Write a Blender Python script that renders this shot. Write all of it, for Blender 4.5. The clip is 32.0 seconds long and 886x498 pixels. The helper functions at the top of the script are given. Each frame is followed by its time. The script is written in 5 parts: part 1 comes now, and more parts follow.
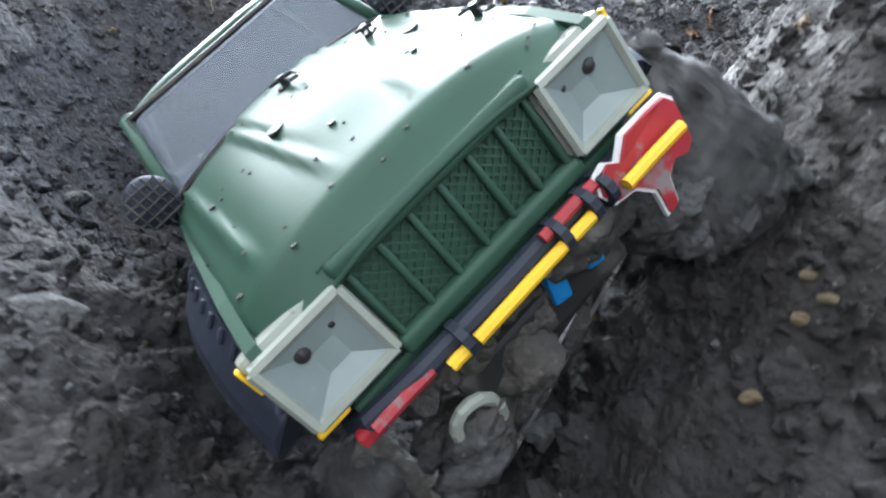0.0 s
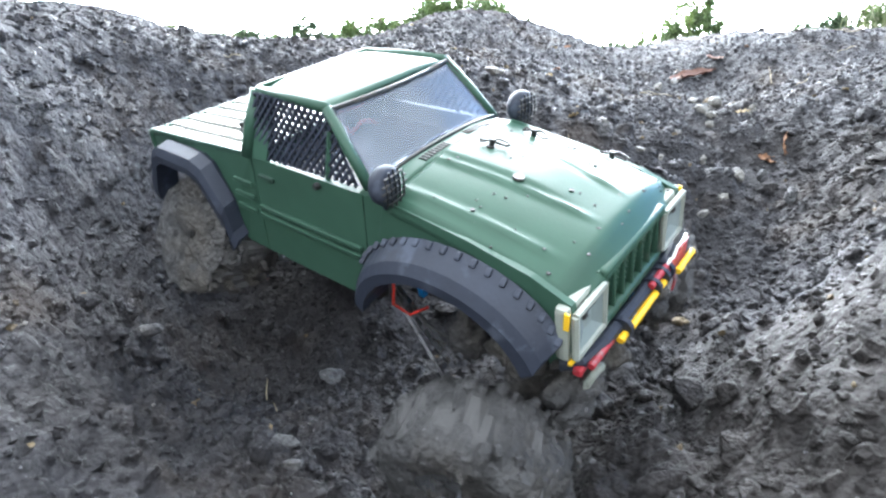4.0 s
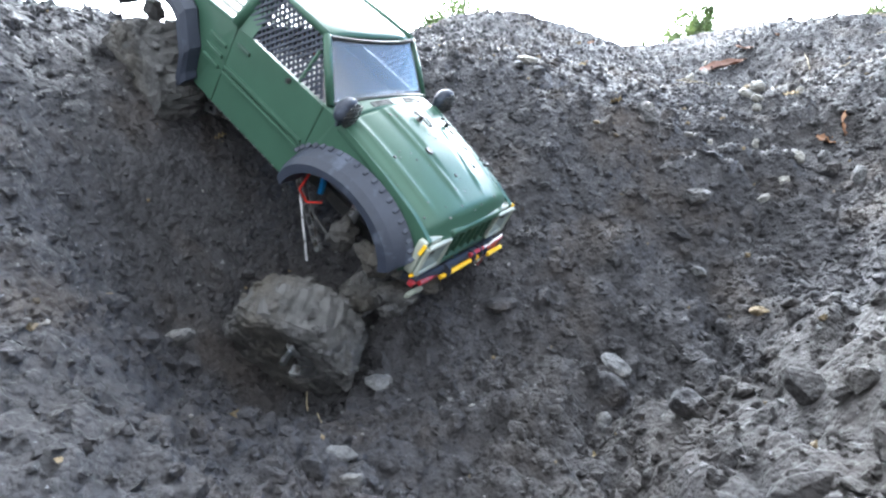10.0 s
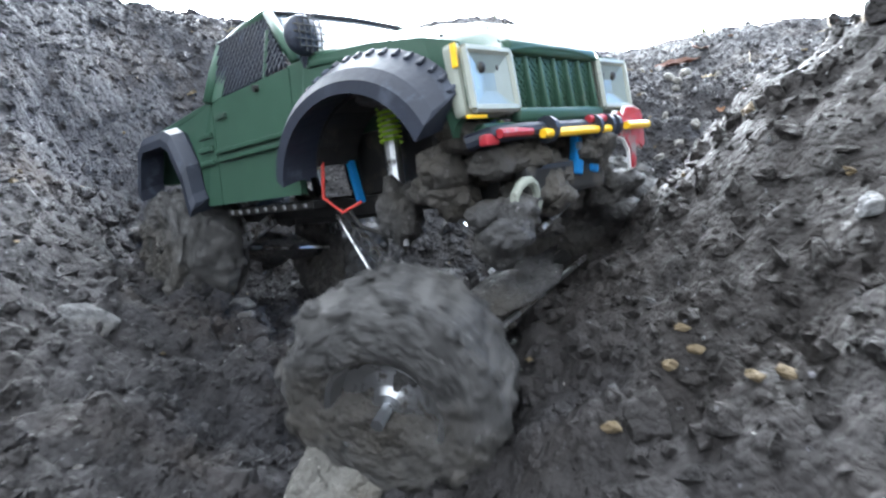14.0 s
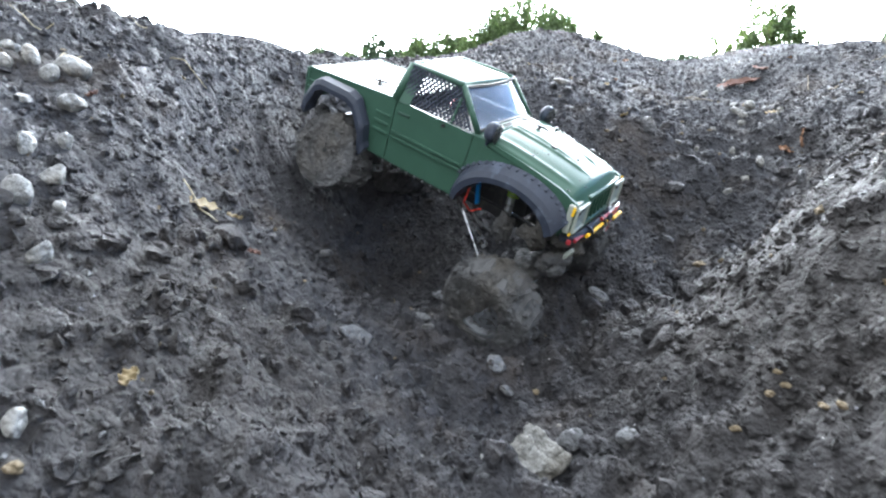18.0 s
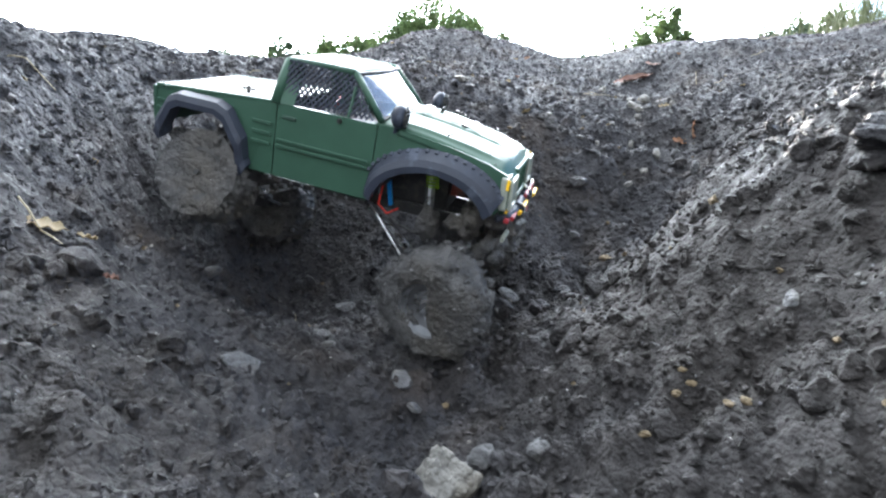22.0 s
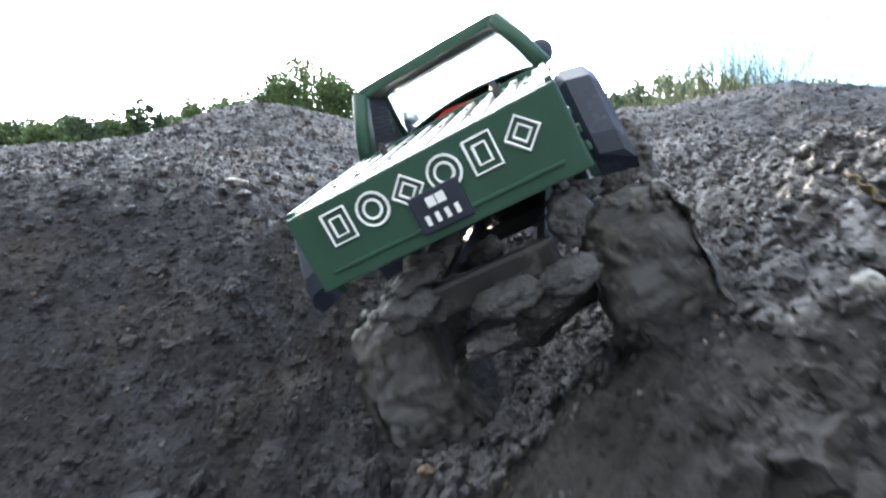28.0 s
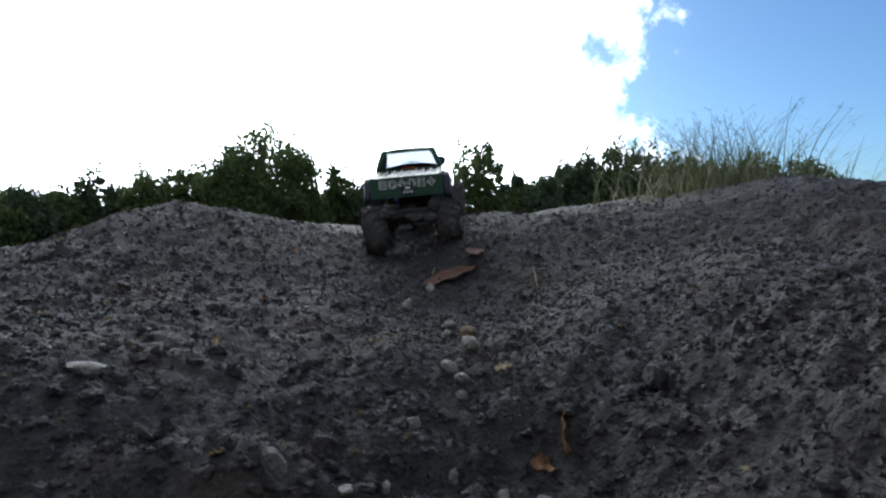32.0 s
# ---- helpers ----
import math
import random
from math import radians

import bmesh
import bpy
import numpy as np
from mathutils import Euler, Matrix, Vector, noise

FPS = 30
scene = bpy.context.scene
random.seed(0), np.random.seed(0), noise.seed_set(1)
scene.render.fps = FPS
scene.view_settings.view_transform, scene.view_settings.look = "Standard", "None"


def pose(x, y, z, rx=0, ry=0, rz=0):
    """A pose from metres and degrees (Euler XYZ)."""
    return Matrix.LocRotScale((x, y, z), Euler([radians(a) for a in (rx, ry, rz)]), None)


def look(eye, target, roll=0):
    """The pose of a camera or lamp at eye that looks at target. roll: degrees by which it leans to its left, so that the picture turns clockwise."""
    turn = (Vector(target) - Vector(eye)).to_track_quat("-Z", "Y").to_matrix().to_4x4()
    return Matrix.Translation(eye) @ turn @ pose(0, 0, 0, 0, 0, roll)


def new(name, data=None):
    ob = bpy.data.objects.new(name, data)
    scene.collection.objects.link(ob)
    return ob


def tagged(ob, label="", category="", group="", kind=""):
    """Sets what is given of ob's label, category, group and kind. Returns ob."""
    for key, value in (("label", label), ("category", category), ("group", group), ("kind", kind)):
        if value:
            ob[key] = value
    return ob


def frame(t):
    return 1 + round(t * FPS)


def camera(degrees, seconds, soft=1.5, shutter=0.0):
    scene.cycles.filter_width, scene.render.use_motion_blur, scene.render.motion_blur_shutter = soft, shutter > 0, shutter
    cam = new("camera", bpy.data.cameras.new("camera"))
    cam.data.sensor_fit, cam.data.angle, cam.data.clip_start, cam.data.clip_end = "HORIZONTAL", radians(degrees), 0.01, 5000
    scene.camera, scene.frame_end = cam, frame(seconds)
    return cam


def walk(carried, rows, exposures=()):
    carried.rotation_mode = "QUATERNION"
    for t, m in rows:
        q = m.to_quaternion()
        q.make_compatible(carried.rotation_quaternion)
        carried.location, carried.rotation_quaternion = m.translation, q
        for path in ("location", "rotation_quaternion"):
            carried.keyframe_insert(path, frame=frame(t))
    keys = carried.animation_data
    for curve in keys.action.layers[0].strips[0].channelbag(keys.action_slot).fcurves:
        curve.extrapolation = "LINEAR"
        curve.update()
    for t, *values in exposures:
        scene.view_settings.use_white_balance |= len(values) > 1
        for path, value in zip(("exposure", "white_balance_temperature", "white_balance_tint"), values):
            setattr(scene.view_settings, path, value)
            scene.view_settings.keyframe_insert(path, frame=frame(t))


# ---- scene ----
cam = camera(76.19, 32.0, soft=2.3, shutter=0.5)
PATH = [
    (0.0, pose(0.029, 0.135, 0.352, 73.80, 0.43, -4.88)),
    (0.5, pose(0.010, 0.125, 0.408, 69.91, 0.15, -5.92)),
    (1.0, pose(0.049, 0.138, 0.405, 72.91, -1.77, -1.98)),
    (1.5, pose(0.027, 0.176, 0.418, 72.94, -1.56, -0.97)),
    (2.0, pose(0.014, 0.211, 0.426, 74.55, -0.62, 1.10)),
    (2.5, pose(-0.011, 0.243, 0.436, 76.09, -0.36, 1.78)),
    (4.5, pose(-0.004, 0.148, 0.488, 75.06, -3.46, -1.37)),
    (5.0, pose(0.036, 0.106, 0.454, 73.49, -1.00, -1.74)),
    (5.5, pose(0.075, 0.043, 0.418, 75.21, -1.58, -2.00)),
    (6.0, pose(0.087, 0.038, 0.420, 72.28, -1.75, -1.55)),
    (6.5, pose(0.067, 0.056, 0.421, 71.53, -1.87, -1.61)),
    (7.0, pose(0.043, 0.105, 0.421, 72.14, -1.35, -0.77)),
    (7.5, pose(0.040, 0.141, 0.428, 74.13, -0.64, 1.22)),
    (8.0, pose(-0.011, 0.188, 0.424, 77.49, -0.80, 0.32)),
    (8.5, pose(-0.031, 0.209, 0.435, 78.43, -0.96, 0.32)),
    (9.0, pose(-0.049, 0.223, 0.443, 78.20, -1.38, -0.05)),
    (9.5, pose(-0.056, 0.227, 0.444, 77.67, -1.43, -0.47)),
    (10.0, pose(-0.051, 0.227, 0.441, 77.39, -1.07, -0.28)),
    (10.5, pose(-0.050, 0.226, 0.439, 76.89, -1.03, -0.47)),
    (11.0, pose(-0.020, 0.220, 0.445, 75.66, -0.57, 1.00)),
    (11.5, pose(0.012, 0.208, 0.444, 75.01, 0.03, 1.89)),
    (12.0, pose(0.037, 0.195, 0.434, 74.83, 0.15, 2.11)),
    (12.5, pose(0.056, 0.177, 0.411, 76.01, 0.09, 2.14)),
    (13.0, pose(0.064, 0.149, 0.383, 77.44, -0.78, 1.46)),
    (13.5, pose(0.090, 0.120, 0.352, 80.59, -1.92, 2.31)),
    (15.5, pose(0.093, -0.103, 0.433, 74.54, -0.33, 3.61)),
    (16.0, pose(0.082, -0.159, 0.463, 75.36, -6.39, 2.30)),
    (16.5, pose(0.038, -0.156, 0.452, 75.35, -4.39, 3.37)),
    (17.0, pose(0.015, -0.142, 0.453, 75.64, -3.80, 4.78)),
    (17.5, pose(-0.016, -0.121, 0.451, 76.48, -3.01, 5.30)),
    (18.0, pose(-0.035, -0.094, 0.459, 76.70, -2.77, 5.66)),
    (18.5, pose(-0.042, -0.069, 0.461, 77.45, -2.62, 5.46)),
    (19.0, pose(-0.035, -0.062, 0.468, 77.51, -3.03, 4.19)),
    (19.5, pose(-0.032, -0.040, 0.457, 77.84, -3.55, 0.14)),
    (20.0, pose(-0.008, -0.065, 0.467, 77.71, -3.47, -2.01)),
    (20.5, pose(-0.006, -0.071, 0.465, 77.71, -3.32, -4.22)),
    (21.0, pose(-0.007, -0.070, 0.462, 77.59, -3.06, -4.55)),
    (21.5, pose(-0.005, -0.060, 0.459, 77.17, -2.19, -3.44)),
    (22.0, pose(-0.011, -0.048, 0.456, 77.17, -1.44, -2.84)),
    (22.5, pose(-0.012, -0.031, 0.455, 77.06, -0.98, -1.80)),
    (23.0, pose(-0.015, -0.016, 0.456, 76.98, -1.30, -1.27)),
    (23.5, pose(-0.023, 0.009, 0.453, 77.15, -2.56, -1.61)),
    (24.0, pose(-0.032, 0.019, 0.456, 77.61, -4.52, -3.97)),
    (24.5, pose(-0.016, 0.047, 0.469, 76.24, -6.42, -5.76)),
    (25.0, pose(-0.006, 0.069, 0.489, 75.39, -7.83, -8.73)),
    (25.5, pose(0.000, 0.102, 0.510, 75.75, -5.65, -13.17)),
    (27.5, pose(0.132, 0.199, 0.533, 80.65, 1.43, -16.17)),
    (28.0, pose(0.170, 0.269, 0.545, 82.87, 0.52, -14.86)),
    (28.5, pose(0.203, 0.369, 0.562, 86.06, -1.94, -15.19)),
    (29.0, pose(0.216, 0.421, 0.574, 87.45, -2.92, -15.92)),
    (29.5, pose(0.228, 0.482, 0.586, 88.12, -2.81, -17.17)),
    (30.0, pose(0.235, 0.487, 0.601, 87.81, -2.32, -18.12)),
    (30.5, pose(0.245, 0.507, 0.610, 88.05, -1.15, -19.21)),
    (31.0, pose(0.251, 0.523, 0.619, 88.60, -0.12, -19.16)),
    (31.5, pose(0.253, 0.548, 0.632, 89.52, 1.00, -18.51)),
    (32.0, pose(0.238, 0.562, 0.652, 89.72, 1.16, -19.00)),
]
walk(cam, PATH, exposures=[(0.0, 2.85), (2.0, 3.5), (6.0, 3.25), (7.0, 3.4), (9.0, 3.55), (11.0, 3.45), (13.5, 3.35), (16.0, 3.3), (19.0, 2.95), (24.0, 2.85), (25.0, 3.0), (28.0, 2.6), (29.0, 2.05), (30.0, 1.6), (31.0, 1.1), (32.0, 0.5)])

# ---- world and sun ----
SUN_AZ, SUN_EL = radians(6.7), radians(8.6)      # to the right of +y, above the horizon
sun_dir = Vector((math.sin(SUN_AZ) * math.cos(SUN_EL), math.cos(SUN_AZ) * math.cos(SUN_EL), math.sin(SUN_EL)))
world = bpy.data.worlds.new("world")
scene.world = world
world.use_nodes = True


def build_sky():
    nt = world.node_tree
    nt.nodes.clear()
    N, L = nt.nodes.new, nt.links.new
    out, bg = N("ShaderNodeOutputWorld"), N("ShaderNodeBackground")
    sky = N("ShaderNodeTexSky")
    sky.sky_type, sky.sun_disc = "NISHITA", False
    sky.sun_elevation, sky.sun_rotation = SUN_EL + radians(16), SUN_AZ
    sky.air_density, sky.dust_density, sky.ozone_density = 1.0, 1.2, 1.5
    co = N("ShaderNodeTexCoord")
    # broken cloud cover with an opening of clear sky to one side of the sun
    dot = N("ShaderNodeVectorMath"); dot.operation = "DOT_PRODUCT"
    L(co.outputs["Generated"], dot.inputs[0])
    dot.inputs[1].default_value = Vector((0.80, 0.40, 0.42)).normalized()
    noi = N("ShaderNodeTexNoise"); noi.inputs["Scale"].default_value = 4.5; noi.inputs["Detail"].default_value = 8.0
    noi.inputs["Roughness"].default_value = 0.6
    L(co.outputs["Generated"], noi.inputs["Vector"])
    mad = N("ShaderNodeMath"); mad.operation = "MULTIPLY_ADD"
    L(noi.outputs["Fac"], mad.inputs[0]); mad.inputs[1].default_value = 0.35
    L(dot.outputs["Value"], mad.inputs[2])
    ramp = N("ShaderNodeMapRange")
    ramp.interpolation_type = "SMOOTHSTEP"
    L(mad.outputs[0], ramp.inputs["Value"])
    ramp.inputs["From Min"].default_value, ramp.inputs["From Max"].default_value = 1.092, 1.037
    glow = N("ShaderNodeVectorMath"); glow.operation = "DOT_PRODUCT"
    L(co.outputs["Generated"], glow.inputs[0]); glow.inputs[1].default_value = sun_dir
    g2 = N("ShaderNodeMapRange"); L(glow.outputs["Value"], g2.inputs["Value"])
    g2.interpolation_type = "SMOOTHSTEP"
    g2.inputs["From Min"].default_value, g2.inputs["From Max"].default_value = 0.4, 1.0
    g2.inputs["To Min"].default_value, g2.inputs["To Max"].default_value = 3.8, 44.0
    n2 = N("ShaderNodeTexNoise"); n2.inputs["Scale"].default_value = 3.0; n2.inputs["Detail"].default_value = 7.0
    L(co.outputs["Generated"], n2.inputs["Vector"])
    vary = N("ShaderNodeMapRange"); L(n2.outputs["Fac"], vary.inputs["Value"])
    vary.inputs["From Min"].default_value, vary.inputs["From Max"].default_value = 0.3, 0.7
    vary.inputs["To Min"].default_value, vary.inputs["To Max"].default_value = 0.75, 1.15
    both = N("ShaderNodeMath"); both.operation = "MULTIPLY"
    L(g2.outputs[0], both.inputs[0]); L(vary.outputs[0], both.inputs[1])
    cl = N("ShaderNodeVectorMath"); cl.operation = "SCALE"; cl.inputs[0].default_value = (0.895, 0.985, 1.085)
    L(both.outputs[0], cl.inputs["Scale"])
    dim = N("ShaderNodeVectorMath"); dim.operation = "MULTIPLY"; dim.inputs[1].default_value = (0.42, 0.66, 0.92)
    L(sky.outputs["Color"], dim.inputs[0])
    mix = N("ShaderNodeMix"); mix.data_type = "RGBA"
    L(ramp.outputs[0], mix.inputs["Factor"])
    L(dim.outputs[0], mix.inputs["A"]); L(cl.outputs[0], mix.inputs["B"])
    bg.inputs["Strength"].default_value = 0.11
    L(mix.outputs["Result"], bg.inputs["Color"]); L(bg.outputs[0], out.inputs["Surface"])


build_sky()
sun = new("sun", bpy.data.lights.new("sun", "SUN"))
sun.data.energy, sun.data.angle, sun.data.color = 4.2, radians(1.0), (1.0, 0.9, 0.76)
sun.matrix_world = look((0, 0, 5), Vector((0, 0, 5)) - sun_dir)


# ---- materials ----
def mat(name, colour, rough=0.6, metal=0.0, vary=0.25, scale=60.0, bump=0.0, bump_scale=200.0, dirt=None, dirt_amount=0.0, dirt_scale=18.0, coat=0.0, dist=0.001):
    m = bpy.data.materials.new(name)
    m.use_nodes = True
    nt = m.node_tree
    N, L = nt.nodes.new, nt.links.new
    b = nt.nodes["Principled BSDF"]
    b.inputs["Roughness"].default_value, b.inputs["Metallic"].default_value = rough, metal
    b.inputs["Coat Weight"].default_value = coat
    co = N("ShaderNodeTexCoord")
    n1 = N("ShaderNodeTexNoise"); n1.inputs["Scale"].default_value = scale; n1.inputs["Detail"].default_value = 6
    L(co.outputs["Object"], n1.inputs["Vector"])
    r = N("ShaderNodeMapRange"); L(n1.outputs["Fac"], r.inputs["Value"])
    r.inputs["From Min"].default_value, r.inputs["From Max"].default_value = 0.25, 0.75
    r.inputs["To Min"].default_value, r.inputs["To Max"].default_value = 1 - vary, 1 + vary
    v = N("ShaderNodeVectorMath"); v.operation = "SCALE"; v.inputs[0].default_value = colour[:3]
    L(r.outputs[0], v.inputs["Scale"])
    last = v.outputs[0]
    if dirt:
        n2 = N("ShaderNodeTexNoise"); n2.inputs["Scale"].default_value = dirt_scale; n2.inputs["Detail"].default_value = 9
        n2.inputs["Roughness"].default_value = 0.65
        L(co.outputs["Object"], n2.inputs["Vector"])
        t = 0.72 - 0.4 * dirt_amount
        r2 = N("ShaderNodeMapRange"); L(n2.outputs["Fac"], r2.inputs["Value"])
        r2.inputs["From Min"].default_value, r2.inputs["From Max"].default_value = t, t + 0.1
        mx = N("ShaderNodeMix"); mx.data_type = "RGBA"
        L(r2.outputs[0], mx.inputs["Factor"]); L(last, mx.inputs["A"]); mx.inputs["B"].default_value = (*dirt, 1)
        last = mx.outputs["Result"]
        rr = N("ShaderNodeMapRange"); L(r2.outputs[0], rr.inputs["Value"])
        rr.inputs["To Min"].default_value, rr.inputs["To Max"].default_value = rough, 0.9
        L(rr.outputs[0], b.inputs["Roughness"])
    L(last, b.inputs["Base Color"])
    if bump:
        n3 = N("ShaderNodeTexNoise"); n3.inputs["Scale"].default_value = bump_scale; n3.inputs["Detail"].default_value = 6
        L(co.outputs["Object"], n3.inputs["Vector"])
        bp = N("ShaderNodeBump"); bp.inputs["Strength"].default_value = bump; bp.inputs["Distance"].default_value = dist
        L(n3.outputs["Fac"], bp.inputs["Height"]); L(bp.outputs[0], b.inputs["Normal"])
    return m


def mud_material(name, dark, pale, brown, rough, ruts_and_shade=()):
    """Damp crumbly earth: fine grain, clods, patches of paler and browner soil, wet sheen here and there."""
    m = bpy.data.materials.new(name)
    m.use_nodes = True
    nt = m.node_tree
    N, L = nt.nodes.new, nt.links.new
    b = nt.nodes["Principled BSDF"]
    b.inputs["Specular IOR Level"].default_value = 0.35
    co = N("ShaderNodeTexCoord")

    def tex(scale, detail=8, ro=0.6):
        n = N("ShaderNodeTexNoise")
        n.inputs["Scale"].default_value, n.inputs["Detail"].default_value, n.inputs["Roughness"].default_value = scale, detail, ro
        L(co.outputs["Object"], n.inputs["Vector"])
        return n.outputs["Fac"]

    def band(src, lo, hi):
        r = N("ShaderNodeMapRange"); L(src, r.inputs["Value"])
        r.inputs["From Min"].default_value, r.inputs["From Max"].default_value = lo, hi
        return r.outputs[0]

    def blend(f, a, c):
        x = N("ShaderNodeMix"); x.data_type = "RGBA"
        L(f, x.inputs["Factor"])
        for s, val in (("A", a), ("B", c)):
            if isinstance(val, tuple):
                x.inputs[s].default_value = (*val, 1)
            else:
                L(val, x.inputs[s])
        return x.outputs["Result"]

    grain = band(tex(45, 10, 0.7), 0.35, 0.7)
    base = blend(grain, dark, pale)
    base = blend(band(tex(7), 0.5, 0.66), base, brown)
    for x, y, z, r in ruts_and_shade:         # brown soil turned up by the wheels, and shade painted as dark patches
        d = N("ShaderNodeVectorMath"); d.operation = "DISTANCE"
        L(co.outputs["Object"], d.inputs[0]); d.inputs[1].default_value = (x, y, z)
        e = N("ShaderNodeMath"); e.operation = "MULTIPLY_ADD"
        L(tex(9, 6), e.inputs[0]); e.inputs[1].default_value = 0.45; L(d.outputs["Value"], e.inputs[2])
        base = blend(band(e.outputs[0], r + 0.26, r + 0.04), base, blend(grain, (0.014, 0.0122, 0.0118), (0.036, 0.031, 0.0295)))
    speck = band(tex(170, 3), 0.68, 0.74)
    base = blend(speck, base, tuple(min(1, c * 2.6) for c in pale))
    L(base, b.inputs["Base Color"])
    wet = band(tex(5.0), 0.4, 0.65)
    rr = N("ShaderNodeMapRange"); L(wet, rr.inputs["Value"])
    rr.inputs["To Min"].default_value, rr.inputs["To Max"].default_value = rough, rough - 0.1
    fleck = band(tex(150, 3), 0.6, 0.66)      # small wet facets
    fr = N("ShaderNodeMix"); L(fleck, fr.inputs[0]); L(rr.outputs[0], fr.inputs[2]); fr.inputs[3].default_value = rough * 0.55
    L(fr.outputs[0], b.inputs["Roughness"])
    vor = N("ShaderNodeTexVoronoi"); vor.inputs["Scale"].default_value = 130
    L(co.outputs["Object"], vor.inputs["Vector"])
    vor2 = N("ShaderNodeTexVoronoi"); vor2.inputs["Scale"].default_value = 270
    L(co.outputs["Object"], vor2.inputs["Vector"])
    h1 = N("ShaderNodeMath"); h1.operation = "MULTIPLY_ADD"
    L(vor2.outputs["Distance"], h1.inputs[0]); h1.inputs[1].default_value = -0.45; L(tex(110, 7, 0.7), h1.inputs[2])
    h0 = N("ShaderNodeMath"); h0.operation = "MULTIPLY_ADD"
    L(vor.outputs["Distance"], h0.inputs[0]); h0.inputs[1].default_value = -0.8; L(h1.outputs[0], h0.inputs[2])
    h = N("ShaderNodeMath"); h.operation = "ADD"
    L(h0.outputs[0], h.inputs[0]); L(tex(40, 5), h.inputs[1])
    bp = N("ShaderNodeBump"); bp.inputs["Strength"].default_value = 1.0; bp.inputs["Distance"].default_value = 0.004
    L(h.outputs[0], bp.inputs["Height"]); L(bp.outputs[0], b.inputs["Normal"])
    return m


# first three spots: wheel ruts; last four: shade painted into the near ground
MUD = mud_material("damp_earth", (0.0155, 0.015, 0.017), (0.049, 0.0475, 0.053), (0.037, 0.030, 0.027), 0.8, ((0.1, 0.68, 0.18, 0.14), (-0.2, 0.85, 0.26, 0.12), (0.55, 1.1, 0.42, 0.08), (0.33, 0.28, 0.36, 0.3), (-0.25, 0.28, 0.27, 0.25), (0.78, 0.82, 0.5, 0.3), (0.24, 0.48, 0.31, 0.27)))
CLODS = mud_material("earth_clods", (0.032, 0.031, 0.033), (0.105, 0.102, 0.106), (0.062, 0.051, 0.041), 0.65)
CLOD = mud_material("caked_mud", (0.043, 0.042, 0.043), (0.108, 0.106, 0.107), (0.075, 0.067, 0.058), 0.8)
SHALE = mud_material("grey_stone", (0.08, 0.08, 0.084), (0.165, 0.165, 0.169), (0.105, 0.094, 0.083), 0.75)
PALE = mud_material("pale_stone", (0.2, 0.196, 0.192), (0.33, 0.322, 0.305), (0.16, 0.136, 0.112), 0.7)
BED = mud_material("gully_stone", (0.125, 0.12, 0.11), (0.235, 0.227, 0.209), (0.1, 0.085, 0.065), 0.7)
OCHRE = mud_material("ochre_stone", (0.1, 0.074, 0.044), (0.19, 0.14, 0.078), (0.08, 0.062, 0.044), 0.75)
DIRT = (0.1, 0.09, 0.08)
GREEN = mat("green_paint", (0.033, 0.076, 0.052), 0.36, vary=0.12, scale=25, bump=0.04, bump_scale=500, dirt=(0.12, 0.13, 0.11), dirt_amount=0.12, dirt_scale=45)
GREEN.node_tree.nodes["Principled BSDF"].inputs["Specular IOR Level"].default_value = 0.22
GREEN_IN = mat("green_recess", (0.02, 0.05, 0.035), 0.6, vary=0.2, dirt=DIRT, dirt_amount=0.35, dirt_scale=40)
BLACK = mat("black_plastic", (0.022, 0.027, 0.041), 0.52, vary=0.2, scale=40, dirt=(0.065, 0.075, 0.1), dirt_amount=0.4, dirt_scale=30, bump=0.2, bump_scale=300)
BLACK.node_tree.nodes["Principled BSDF"].inputs["Specular IOR Level"].default_value = 0.3
RUBBER = mat("muddy_rubber", (0.03, 0.03, 0.03), 0.85, vary=0.3, dirt=(0.08, 0.078, 0.078), dirt_amount=0.85, dirt_scale=25, bump=0.6, bump_scale=120, dist=0.003)
CHASSIS = mat("black_steel", (0.03, 0.03, 0.03), 0.45, 0.4, dirt=DIRT, dirt_amount=0.45, dirt_scale=40)
ALLOY = mat("bare_aluminium", (0.45, 0.46, 0.48), 0.38, 1.0, vary=0.15, dirt=DIRT, dirt_amount=0.5, dirt_scale=60)
CHROME = mat("chrome", (0.5, 0.5, 0.52), 0.3, 1.0, vary=0.1, dirt=DIRT, dirt_amount=0.55, dirt_scale=50)
BLUE = mat("blue_anodised", (0.02, 0.3, 0.75), 0.3, 0.5, vary=0.1, dirt=DIRT, dirt_amount=0.12, dirt_scale=80)
RED = mat("red_paint", (0.36, 0.025, 0.035), 0.45, vary=0.25, dirt=(0.22, 0.2, 0.2), dirt_amount=0.45, dirt_scale=55)
YELLOW = mat("yellow_tube", (0.85, 0.5, 0.02), 0.4, vary=0.1, dirt=DIRT, dirt_amount=0.1, dirt_scale=60)
LIME = mat("lime_spring", (0.3, 0.5, 0.04), 0.4, vary=0.15, dirt=DIRT, dirt_amount=0.3, dirt_scale=80)
WHITE = mat("white_lettering", (0.8, 0.8, 0.8), 0.5, vary=0.06)
LENS = mat("headlamp_lens", (0.2, 0.24, 0.235), 0.16, vary=0.1, dirt=(0.3, 0.29, 0.26), dirt_amount=0.25, dirt_scale=40)
RIMLESS = mat("headlamp_frame", (0.27, 0.29, 0.25), 0.45, vary=0.15, dirt=DIRT, dirt_amount=0.25, dirt_scale=60)
SILVER = mat("corrugated_silver", (0.5, 0.5, 0.47), 0.4, 0.7, vary=0.15, dirt=DIRT, dirt_amount=0.2, dirt_scale=40)
